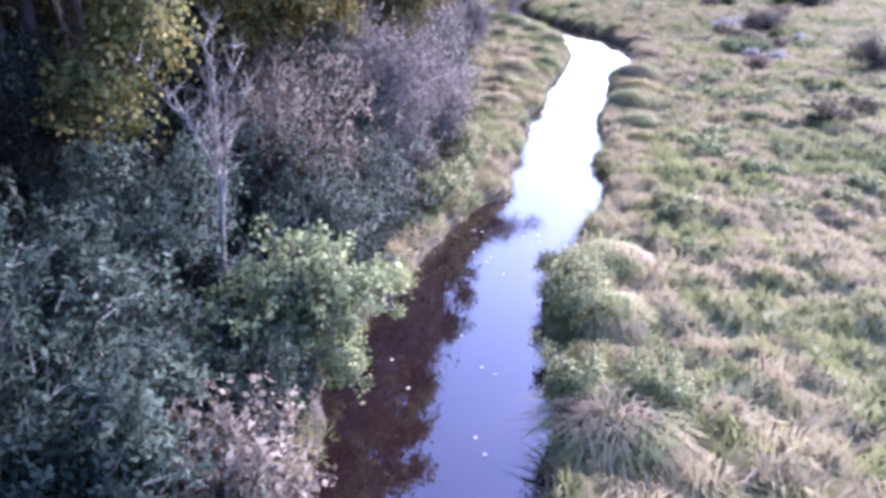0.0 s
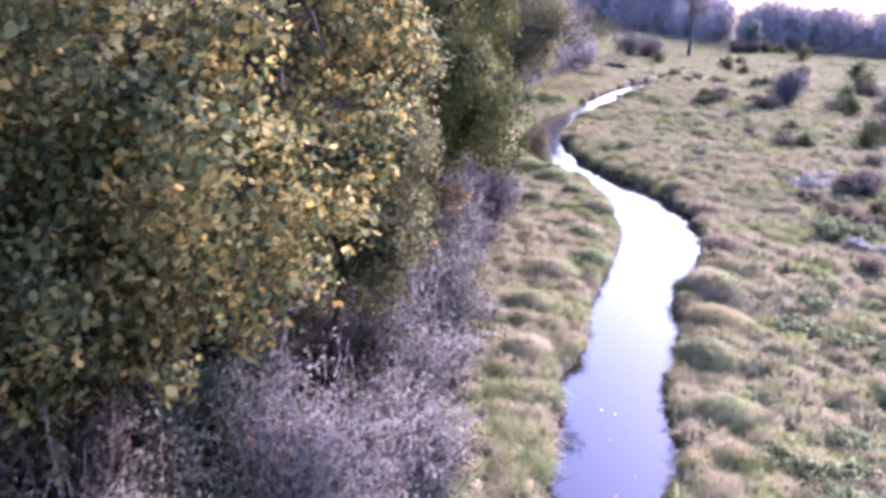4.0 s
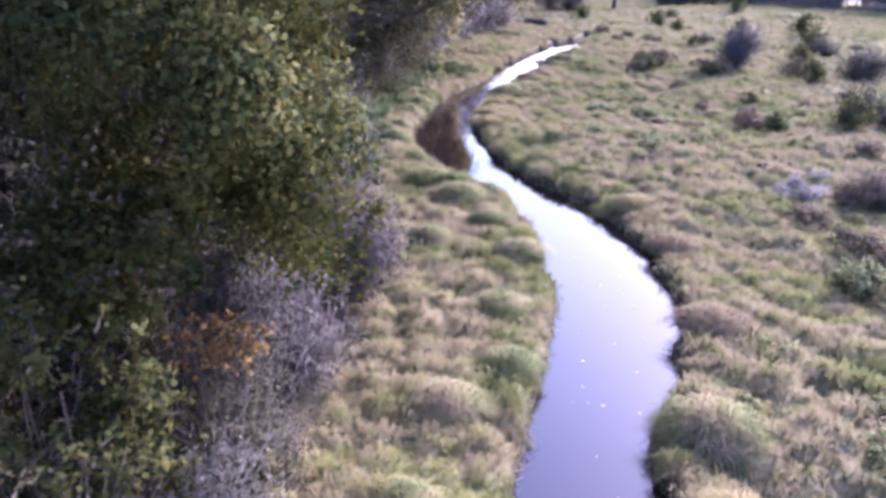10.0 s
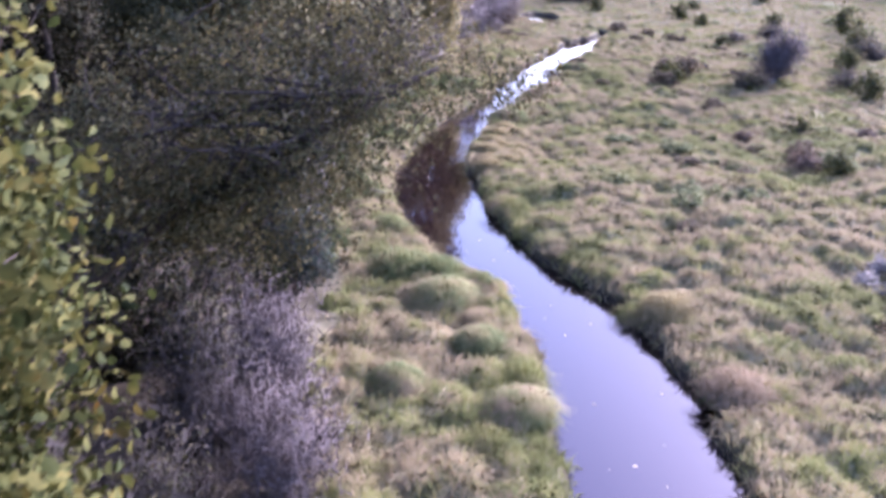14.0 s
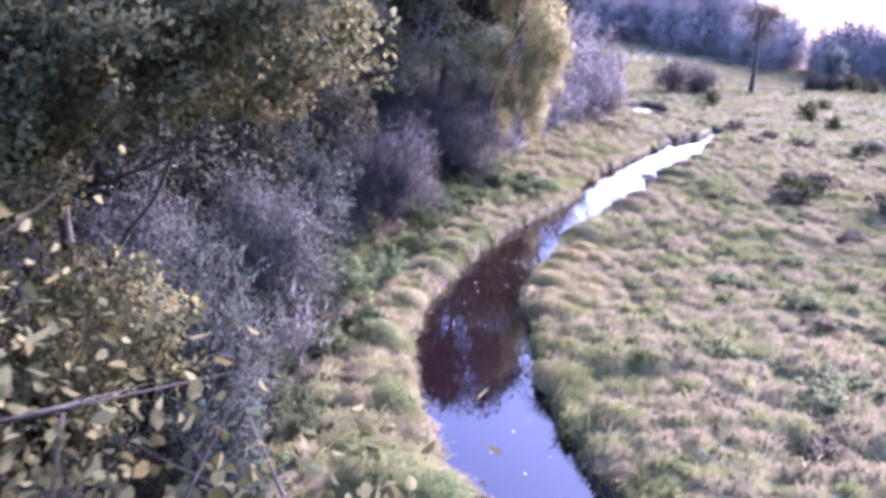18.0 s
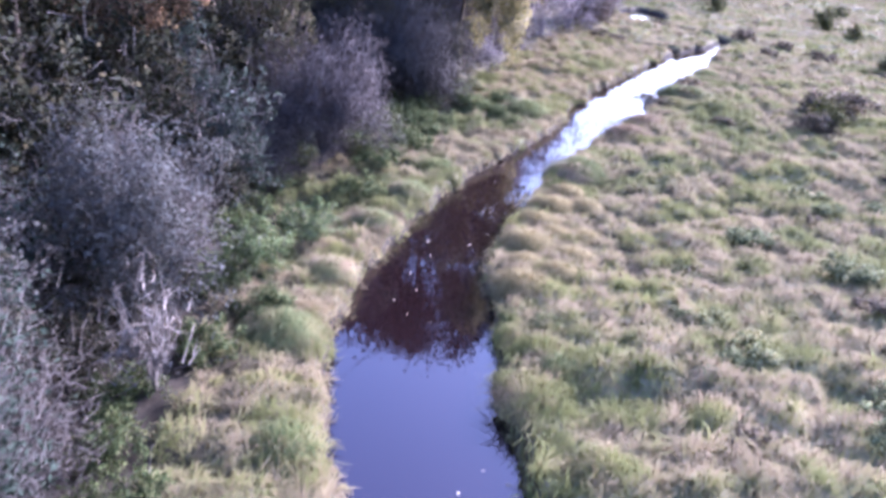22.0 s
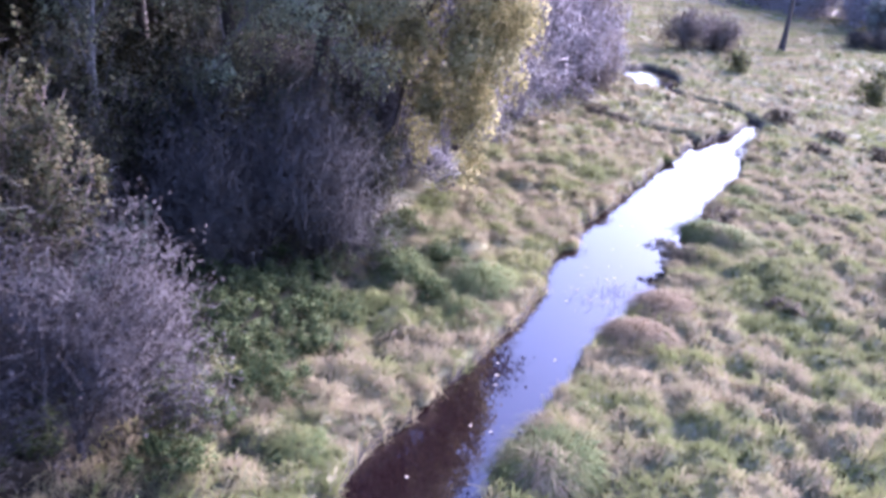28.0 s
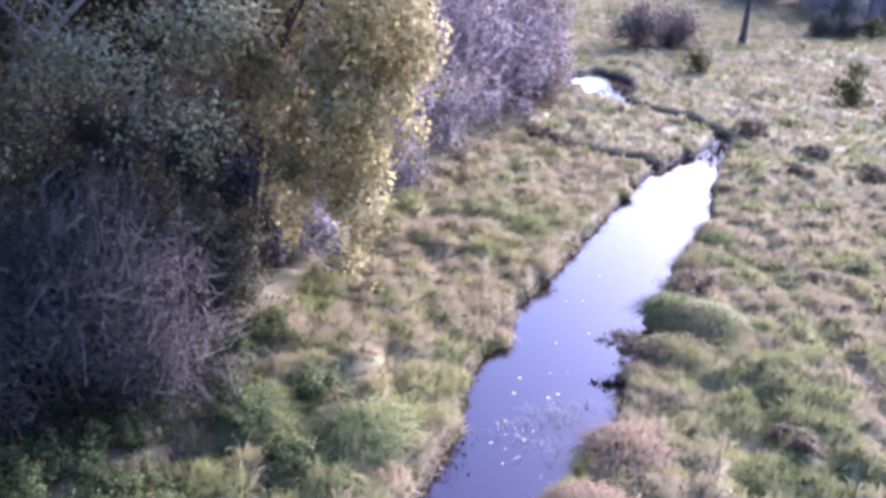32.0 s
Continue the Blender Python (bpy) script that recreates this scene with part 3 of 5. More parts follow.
def tussock(n, radius, height, grass):
    """A mound of old thatch, and the fine blades that arch down over it."""
    u, v = np.meshgrid(np.linspace(0, 2 * np.pi, 12, endpoint=False), np.linspace(0, 1, 5))
    r = radius * 0.86 * np.cos(v * np.pi / 2) * (1 + 0.12 * np.sin(3 * u + 1) + 0.08 * np.sin(5 * u))
    dome = np.stack([np.cos(u) * r, np.sin(u) * r, height * 0.6 * np.sin(v * np.pi / 2) - 0.2], -1).reshape(-1, 3)
    i, j = np.meshgrid(np.arange(4), np.arange(12), indexing="ij")
    q = np.stack([i * 12 + j, i * 12 + (j + 1) % 12, (i + 1) * 12 + (j + 1) % 12, (i + 1) * 12 + j], -1).reshape(-1, 4)
    mound = smooth(mesh_of("tussock_mound", dome, [q], M_THATCH))
    az = rng.uniform(0, 2 * np.pi, n)
    s = np.sqrt(rng.uniform(0, 1, n))
    base = np.stack([np.cos(az) * s * radius * 0.84, np.sin(az) * s * radius * 0.84, height * 0.62 * np.sqrt(1 - 0.95 * s * s) - 0.22], -1)
    length = height * rng.uniform(0.4, 0.95, n)
    v, f = joined(blades(base, length, rng.uniform(0.012, 0.026, n), az + rng.normal(0, 1.15, n), 0.25 + 0.75 * s, 0.25 + 0.75 * s * rng.uniform(0.5, 1.0, n)))
    mesh = mesh_of("tussock_blades", v, f, grass, v * [1, 1, 1.2] + [0, 0, 0.5 * radius] + rng.normal(0, 0.16, v.shape))
    return mound, mesh


TUSSOCKS = [tussock(620, 0.55 + 0.07 * k, 0.62 + 0.05 * k, M_GRASS) for k in range(5)]
GREEN_TUSSOCKS = [tussock(620, 0.55 + 0.08 * k, 0.6 + 0.06 * k, M_SEDGE) for k in range(3)]
LARGE = {"fresh": tussock(1100, 0.72, 0.75, M_SEDGE), "green": tussock(1700, 0.7, 0.75, M_TUSSOCK), "reddish": tussock(1700, 0.7, 0.7, M_TUSSOCK_PINK), "straw": tussock(1700, 0.7, 0.75, M_TUSSOCK_STRAW)}
spots = []
for y in np.arange(-4, 111, 0.86):
    for side, col in ((-1, 1), (1, 2)):
        by = y + float(rng.uniform(-0.6, 0.6))
        bx = float(np.interp(by, BANKS[:, 0], BANKS[:, col])) + side * float(rng.uniform(0.25, 1.7) if side < 0 else rng.uniform(0.35, 1.7))
        if rng.uniform() < 0.7:
            spots.append((bx, by, float(rng.uniform(0.4, 1.25)) * (0.8 if side < 0 or by < 24 else 1.0), side))
for bx, by, s, side in spots:
    z = float(ground_height(np.array([bx]), np.array([by]))[0])
    green = rng.uniform() < (0.15 if side > 0 else 0.75 if by < 25 else 0.45)
    mound, mesh = GREEN_TUSSOCKS[int(rng.integers(3))] if green else TUSSOCKS[int(rng.integers(5))]
    t = new("sedge_tussock", mound)
    t.matrix_basis = pose(bx, by, max(z, 0.05) - 0.1, 0, 0, float(rng.uniform(0, 360))) @ Matrix.Diagonal((s, s, s * float(rng.uniform(0.5, 0.95)), 1))
    tagged(t, "rounded fresh green sedge tussock on the stream bank" if green else "rounded straw-green sedge tussock on the stream bank", "grass tussock", "sedge tussocks along the banks")
    tagged(part("sedge", mesh, t), kind="stuff")


for bx, by, s, tone in ((12.7, 40.3, 1.3, "reddish"), (10.7, 35.1, 1.5, "green"), (9.9, 31.9, 1.2, "straw"), (10.4, 66.2, 0.95, "straw"), (11.3, 66.9, 0.75, "straw"), (10.5, 67.6, 0.7, "straw"), (11.8, 68.4, 0.85, "straw"), (10.6, 69.2, 0.95, "straw"), (11.5, 70.2, 0.7, "straw"), (12.4, 70.4, 0.8, "straw"), (11.1, 71.2, 0.8, "straw"), (11.6, 72.6, 0.95, "straw"), (12.7, 72.9, 0.75, "straw"), (12.2, 74.2, 0.8, "straw"), (12.6, 76.2, 1.2, "green"), (15.6, 82.5, 1.2, "reddish"), (16.7, 84.5, 1.3, "reddish"), (20.1, 90.6, 1.4, "green"), (8.8, 29.1, 1.2, "green"), (8.3, 25.8, 1.1, "green"), (3.4, 9.4, 1.3, "green"), (2.7, 5.7, 1.4, "green"), (4.1, 12.2, 1.2, "green"), (13.9, 46.6, 1.2, "reddish"), (13.7, 51, 1.1, "straw"), (5.3, 66.2, 0.9, "green"), (6.0, 70.1, 0.9, "green"), (6.8, 72.8, 0.9, "green"), (4.8, 62.7, 1.1, "green"), (6.8, 38.3, 0.9, "green"), (7.1, 41.7, 1.1, "green"), (8.4, 45.9, 1.1, "green"), (7.8, 49.1, 0.9, "green"), (7.1, 52, 1.2, "green"), (5.6, 47.2, 0.9, "green"), (5.0, 36.5, 1.1, "green"), (4.0, 32.9, 0.9, "green"), (3.5, 29.4, 1.0, "green"), (5.9, 54.3, 1.25, "fresh"), (7.0, 54.0, 1.2, "fresh"), (6.4, 55.0, 1.0, "fresh"), (11.2, 84.6, 1.3, "fresh"), (10.6, 83.2, 1.2, "fresh"), (8.9, 85.2, 1.1, "fresh"), (12.9, 76.6, 1.3, "fresh"), (19.4, 91.2, 1.4, "fresh")):
    z = float(ground_height(np.array([bx]), np.array([by]))[0])
    mound, mesh = LARGE[tone]
    t = new("large_tussock", mound)
    t.matrix_basis = pose(bx, by, z - 0.02, 0, 0, float(rng.uniform(0, 360))) @ Matrix.Diagonal((s * float(rng.uniform(0.9, 1.15)), s, s * (0.62 if tone == "reddish" else 0.68 if tone == "straw" else 0.78), 1))
    tagged(t, {"fresh": "large arching fresh green sedge tussock on the bank", "green": "large grey-green sedge tussock on the bank", "reddish": "large reddish-brown grass tussock on the bank", "straw": "large straw-coloured grass tussock on the bank"}[tone], "grass tussock", "large tussocks")
    tagged(part("sedge", mesh, t), kind="stuff")


# ---- trees and shrubs ----
def tree(name, x, y, height, crown, trunk_r, leaf, leaf_mat, bark, label, category="tree", lean=(0, 0), limbs=8, clusters=120, per=70, spreadc=0.42, low=0.35, droop=0.2, hang=1.0, group="", twigs=500, path=None, lobe=0.6, extra=(), oval=False):
    """A tapered trunk with limbs, fine twigs and a crown of leaf clusters. crown: centre x, y, z from the foot and radii."""
    z0 = float(ground_height(np.array([x]), np.array([y]))[0]) - 0.12
    foot = thing(name, x, y, z0, label, category, group)
    cx, cy, cz, rx, ry, rz = crown
    c, rad = np.array([cx, cy, cz]), np.array([rx, ry, rz])
    top = np.array([cx * 0.8 + lean[0], cy * 0.8 + lean[1], height * 0.86])
    line = sway((0, 0, 0), top, 9, 0.12)
    if path:
        s = np.linspace(0, len(path) - 1, 9)
        line = np.stack([np.interp(s, np.arange(len(path)), [q[n] for q in path]) for n in range(3)], -1)
    v, q, cap = tube(line, trunk_r * np.linspace(1.15, 0.18, 9) * np.r_[1.25, np.ones(8)], 9)
    trunk = part("trunk", smooth(mesh_of("trunk", v, [q, cap], bark)), foot)
    tips, twig_a, twig_b = [], [], []
    for k in range(limbs):
        s = rng.uniform(low, 0.92)
        start = line[int(s * 8)] + (line[min(8, int(s * 8) + 1)] - line[int(s * 8)]) * (s * 8 % 1)
        d = rng.normal(size=3)
        d[2] = abs(d[2]) * 0.8 + 0.1
        d /= np.linalg.norm(d)
        end = c + d * rad * 0.8
        l = sway(start, end, 7, 0.18)
        v, q, cap = tube(l, trunk_r * 0.3 * np.linspace(1, 0.2, 7), 6)
        part("limb", smooth(mesh_of("limb", v, [q, cap], bark)), trunk)
        for _ in range(6):
            a = l[rng.integers(3, 7)]
            b = a + np.clip(rng.normal(size=3), -1.4, 1.4) * rad * 0.25 + [0, 0, 0.15 * rz * (1 - droop * 2)]
            far = np.linalg.norm((b - c) / rad)
            b = c + (b - c) / max(1.0, far)
            twig_a.append(a)
            twig_b.append(b)
            tips.append(b)
    # the crown is a heap of leafy lobes with dark gaps between them
    puffs = [(c + unit(rng.normal(size=3) + [0, 0, 0.15]) * rad * rng.uniform(0.5, 0.88), rad * rng.uniform(0.26, 0.42) * (0.75 + 0.5 * lobe)) for _ in range(max(8, clusters // 24))]
    puffs += [(np.array(e[:3]), np.array(e[3:6])) for e in extra]
    weight = np.array([float(np.prod(r)) ** 0.667 for _, r in puffs])
    which = rng.choice(len(puffs), clusters + sum(e[6] for e in extra), p=weight / weight.sum())
    heart, girth = np.array([q[0] for q in puffs]), np.array([q[1] for q in puffs])
    centres = heart[which] + unit(rng.normal(size=(len(which), 3)) + [0, 0, 0.3]) * girth[which] * rng.uniform(0.55, 1.0, (len(which), 1))
    hearts = heart[which]
    sig = spreadc * rng.uniform(0.6, 1.3, (len(centres), 1, 1)) * np.array([1, 1, 0.75 * hang])
    pts = centres[:, None] + np.clip(rng.normal(size=(len(centres), per, 3)), -1.7, 1.7) * sig
    pts[..., 2] -= np.abs(rng.normal(size=pts.shape[:2])) * 0.25 * spreadc * hang
    out = 0.5 * unit(pts - centres[:, None]) + 0.8 * unit(centres - hearts)[:, None] + 0.25 * unit((centres - c) / rad)[:, None] + [0, 0, 0.3] + rng.normal(0, 0.25, pts.shape)
    pts, out = pts.reshape(-1, 3), out.reshape(-1, 3)
    out, pts = out[pts[:, 2] > 0.3], pts[pts[:, 2] > 0.3]
    v, f = joined(leaves(pts, leaf, droop, oval=oval))
    part("crown", mesh_of("crown", v, f, leaf_mat, np.repeat(out, len(v) // len(pts), 0)), foot)
    src = centres[rng.integers(0, len(centres), twigs)]
    ends = src + rng.normal(size=(twigs, 3)) * spreadc * 1.5
    v, t = cones(np.concatenate([np.array(twig_a), src]), np.concatenate([np.array(twig_b), ends]), np.r_[np.full(len(twig_a), trunk_r * 0.12), np.full(twigs, 0.012)])
    tagged(part("brushwood", mesh_of("brushwood", v, [t], bark), foot), kind="stuff")
    return foot


def shrub(name, x, y, height, rx, ry, stem_mat, label, n_twigs=2200, leaf_mat=None, n_leaves=0, leaf=0.07, stems=9, group="", twig_r=0.009, category="shrub", trunk=0.0, fan=0.75, narrow=0.4):
    """A many-stemmed shrub: curved stems, a haze of fine twigs, and leaves if any."""
    z0 = float(ground_height(np.array([x]), np.array([y]))[0]) - 0.08
    foot = thing(name, x, y, z0, label, category, group)
    lines = []
    fork = np.array([0, 0, trunk])
    if trunk:
        v, q, cap = tube(sway((0, 0, 0), fork, 5, 0.1), np.linspace(0.10, 0.07, 5) * height / 5, 7)
        part("trunk", smooth(mesh_of("trunk", v, [q, cap], stem_mat)), foot)
    mid = np.array([0, 0, trunk + (height - trunk) * 0.42])
    half = np.array([rx, ry, (height - trunk) * 0.58])
    for k in range(stems):
        a = 2 * np.pi * (k + rng.uniform(-0.4, 0.4)) / stems
        tilt = rng.uniform(0.05, 1.0) ** 0.7 * fan * 1.9
        end = mid + np.array([math.cos(a) * math.sin(tilt), math.sin(a) * math.sin(tilt), math.cos(tilt)]) * half * rng.uniform(0.7, 0.92)
        l = sway(fork, end, 6, 0.16)
        l[1:5, 2] += height * 0.05
        v, q, cap = tube(l, np.linspace(1, 0.25, 6) * 0.022 * (height / 3) ** 0.5, 5)
        part("stem", smooth(mesh_of("stem", v, [q, cap], stem_mat)), foot)
        lines.append(l)
    n_twigs, twig_r = int(n_twigs * 0.6), twig_r * 1.5
    # lumps of twigs over the whole body, denser near its outside
    leafy = n_leaves > 2 * n_twigs
    lumps = 40 if leafy else 30
    d = rng.normal(size=(lumps, 3))
    d[:, 2] = d[:, 2] * 0.8 + 0.15
    d /= np.linalg.norm(d, axis=1, keepdims=True)
    ways = rng.normal(size=(6, 3))
    ways /= np.linalg.norm(ways, axis=1, keepdims=True)
    reach = 0.68 + 0.42 * np.clip((d @ ways.T).max(1, keepdims=True) * 2.0 - 0.9, 0, 1)
    heads = mid + d * half * rng.uniform(0.35, 0.95, (lumps, 1)) * reach
    girth = rng.uniform(0.45, 1.15, lumps)
    size = min(rx, ry, height / 2) * (0.2 if leafy else 0.30)
    which = rng.integers(0, lumps, n_twigs)
    b = heads[which] + np.clip(rng.normal(size=(n_twigs, 3)), -2.6, 2.6) * [1, 1, 1.35] * size * girth[which, None]
    b[:, 2] = np.maximum(b[:, 2], 0.12)
    core = mid * [1, 1, 0.55]
    pull = core - b
    a = b + pull / (np.linalg.norm(pull, axis=1, keepdims=True) + 1e-6) * (0.35 + 0.5 * rng.uniform(size=(n_twigs, 1))) * size * 1.5 + rng.normal(size=(n_twigs, 3)) * size * 0.55
    j = rng.integers(0, n_twigs, n_twigs)
    a2 = a[j] + (b[j] - a[j]) * rng.uniform(0.25, 0.9, (n_twigs, 1))
    d2 = (b[j] - a[j]) / (np.linalg.norm(b[j] - a[j], axis=1, keepdims=True) + 1e-6) + rng.normal(size=(n_twigs, 3)) * 0.6
    b2 = a2 + d2 / np.linalg.norm(d2, axis=1, keepdims=True) * (0.5 + 0.6 * rng.uniform(size=(n_twigs, 1))) * size
    v, t = cones(np.concatenate([a, a2]), np.concatenate([b, b2]), np.r_[np.full(n_twigs, twig_r), np.full(n_twigs, twig_r * 0.8)])
    bend = np.repeat(np.concatenate([b, b2]), 4, 0)
    soft_out = 0.7 * unit((bend - mid * [1, 1, 0.7]) / half) + 0.7 * unit(bend - np.repeat(np.concatenate([heads[which], heads[which][j]]), 4, 0)) + [0, 0, 0.3] + rng.normal(0, 0.25, bend.shape)
    tagged(part("brushwood", mesh_of("brushwood", v, [t], stem_mat, soft_out), foot), kind="stuff")
    if n_leaves:
        src = np.concatenate([b, b2, b + (a - b) * 0.3])
        own = np.concatenate([which, which[j], which])
        k = rng.integers(0, len(src), n_leaves)
        p = src[k] + rng.normal(size=(n_leaves, 3)) * 0.06
        p[:, 2] = np.maximum(p[:, 2], 0.15)
        out = 0.6 * unit((p - mid * [1, 1, 0.7]) / half) + 0.75 * unit(p - heads[own[k]]) + [0, 0, 0.35] + rng.normal(0, 0.3, p.shape)
        v, f = joined(leaves(p, leaf, 0.1, narrow))
        part("foliage", mesh_of("foliage", v, f, leaf_mat, np.repeat(out, 4, 0)), foot)
    return foot


def bare_sapling(x, y):
    """A slender stem that forks into steep, almost bare branches."""
    z0 = float(ground_height(np.array([x]), np.array([y]))[0]) - 0.1
    foot = thing("bare_sapling", x, y, z0, "slender pale sapling with almost bare forked branches", "sapling")
    stem = sway((0, 0, 0), (0.03, 0, 3.1), 8, 0.05)
    v, q, cap = tube(stem, np.linspace(0.065, 0.045, 8), 7)
    part("trunk", smooth(mesh_of("trunk", v, [q, cap], M_BARK_PALE)), foot)
    twig_a, twig_b, tips = [], [], []
    for tx, ty, tz, r in ((0.42, 0.1, 5.3, 0.028), (-0.1, 0.2, 5.1, 0.022), (0.75, -0.2, 4.7, 0.016), (-0.95, 0.0, 4.9, 0.016), (-0.55, -0.3, 4.5, 0.015), (0.15, -0.4, 4.8, 0.016), (0.2, 0.5, 5.4, 0.022)):
        start = stem[int(rng.integers(4, 8))]
        line = sway(start, (tx, ty, tz), 8, 0.09)
        line[2:6, :2] *= 0.8
        v, q, cap = tube(line, r * np.linspace(1, 0.22, 8), 6)
        part("limb", smooth(mesh_of("limb", v, [q, cap], M_BARK_PALE)), foot)
        for _ in range(40):
            k = int(rng.integers(2, 8))
            e = line[k] + rng.normal(size=3) * [0.2, 0.2, 0.14] + [0, 0, 0.28]
            twig_a.append(line[k])
            twig_b.append(e)
    v, t = cones(np.array(twig_a), np.array(twig_b), 0.009)
    tagged(part("brushwood", mesh_of("brushwood", v, [t], M_BARK_PALE), foot), kind="stuff")


# left bank, first stretch
shrub("grey_willow", -4.6, 2.6, 3.7, 2.4, 2.3, M_TWIG, "dense grey-green willow bush at the water's edge", 900, M_WILLOW, 17000, 0.12, 14, narrow=0.27)
shrub("grey_willow", -6.4, 6.3, 3.5, 2.6, 2.4, M_TWIG, "dense grey-green willow bush in the wood's edge", 900, M_WILLOW, 15000, 0.12, 14, narrow=0.27)
shrub("grey_willow", -5.2, 9.3, 3.2, 2.2, 2.0, M_TWIG, "blue-grey willow bush with narrow leaves", 1200, M_WILLOW, 13000, 0.12, 14, narrow=0.27)
shrub("grey_willow", -2.5, 10.6, 3.1, 1.9, 1.9, M_TWIG, "blue-grey willow bush with narrow leaves", 1400, M_WILLOW, 10000, 0.10, 12, narrow=0.27)
shrub("grey_willow", -1.3, 13.8, 2.9, 1.5, 1.7, M_TWIG, "low grey willow bush beside the stream", 1400, M_WILLOW, 4200, 0.11, 12, narrow=0.27)
shrub("alder_bush", -2.2, 7.0, 3.3, 1.6, 1.6, M_TWIG, "yellow-green leafy bush leaning over the water", 700, M_LIME, 14000, 0.1, 10)
shrub("grey_willow", -3.9, 5.4, 2.7, 1.6, 1.6, M_TWIG, "blue-grey willow bush with narrow leaves", 900, M_WILLOW, 8000, 0.12, 10, narrow=0.3)
shrub("spindle_bush", -2.6, 3.3, 2.3, 1.2, 1.1, M_TWIG_BROWN, "pinkish-brown bush with withered leaves", 900, M_PINK, 4500, 0.11, 10)
shrub("bank_bush", 0.5, 16.6, 1.3, 1.1, 1.5, M_TWIG, "light green leafy bush on the bank", 500, M_SAGE, 4200, 0.08, 9)
shrub("bank_bush", 1.3, 19.8, 1.1, 1.0, 1.4, M_TWIG, "light green leafy bush on the bank", 400, M_SAGE, 3600, 0.08, 9)
for hx, hy, hh, hr in ((2.7, 9.6, 1.3, 0.9), (3.2, 11.4, 1.1, 0.9), (2.4, 6.6, 1.2, 0.9), (3.5, 6.4, 1.0, 0.9)):
    shrub("willowherb_clump", hx, hy, hh, hr, hr, M_TWIG, "leafy grey-green herb clump overhanging the water", 400, M_SAGE, 7000, 0.055, 7, "herb clumps on the open bank")
bare_sapling(-3.7, 8.6)
shrub("hazel_shrub", -3.3, 13.6, 4.5, 2.1, 2.0, M_TWIG_BROWN, "pinkish-brown twiggy shrub with withered leaves", 2600, M_PINK, 10000, 0.085, 12)
shrub("hazel_shrub", -4.2, 16.8, 4.9, 2.0, 1.9, M_TWIG_BROWN, "pinkish-brown twiggy shrub with withered leaves", 2600, M_PINK, 10000, 0.085, 12)
shrub("grey_shrub", -1.2, 18.0, 5.1, 2.1, 2.2, M_TWIG_PALE, "grey-violet twiggy shrub with a few withered leaves", 3780, M_BEIGELEAF, 11000, 0.08, 14, twig_r=0.0065)
shrub("grey_shrub", 0.3, 20.9, 3.4, 1.7, 1.8, M_TWIG_PALE, "grey-violet twiggy shrub with a few withered leaves", 2880, M_BEIGELEAF, 11000, 0.08, 12, twig_r=0.0065)
shrub("grey_shrub", -0.2, 24.9, 4.6, 2.2, 2.0, M_TWIG_PALE, "grey-violet twiggy shrub with a few withered leaves", 3780, M_BEIGELEAF, 11000, 0.08, 14, twig_r=0.0065)
tree("maple", -7.3, 12.6, 8.6, (0.5, -0.3, 5.2, 2.2, 2.0, 2.9), 0.16, 0.15, M_FADED, M_BARK, "olive and yellow leafed maple in the wood's edge", clusters=200, per=60, spreadc=0.32, lobe=0.7, limbs=7)
tree("maple", -5.9, 17.6, 11.5, (0.4, 0, 8.0, 3.2, 3.0, 3.6), 0.2, 0.15, M_FADED, M_BARK, "olive and yellow leafy tree at the wood's edge", clusters=200, per=60, lobe=0.4, spreadc=0.3)
tree("yellow_maple", -4.6, 19.8, 14.0, (0.9, -0.3, 9.0, 4.1, 4.0, 5.0), 0.22, 0.15, M_YELLOW, M_BARK, "tall maple with yellow and green autumn leaves", limbs=12, clusters=380, per=80, spreadc=0.27, lobe=0.3, oval=True, extra=((2.2, -1.6, 7.2, 2.2, 1.8, 1.6, 40), (0.4, -2.6, 5.6, 2.4, 1.6, 1.4, 40), (-1.6, -1.8, 4.6, 2.0, 2.0, 1.4, 26), (3.4, 1.2, 7.4, 1.4, 1.5, 2.2, 60), (3.9, 1.8, 10.2, 1.2, 1.3, 2.0, 50), (2.0, -0.8, 5.6, 1.9, 1.7, 1.5, 50), (-0.2, -0.8, 5.0, 2.0, 1.8, 1.4, 40)))
tree("maple", -1.5, 23.8, 9.6, (1.0, -0.1, 6.8, 1.3, 1.3, 2.6), 0.12, 0.105, M_YELLOWISH, M_BARK, "grey-green maple with a few yellow and orange leaves", clusters=230, per=70, spreadc=0.27, lobe=0.6, limbs=8, oval=True, twigs=200, extra=((1.5, -0.4, 7.1, 0.7, 0.6, 1.4, 34), (0.8, -0.7, 4.8, 1.0, 0.8, 1.2, 34)))
shrub("mixed_bush", -2.9, 25.6, 5.2, 1.9, 1.8, M_TWIG_BROWN, "tall olive leafy bush under the maple", 900, M_FADED, 15000, 0.12, 9)

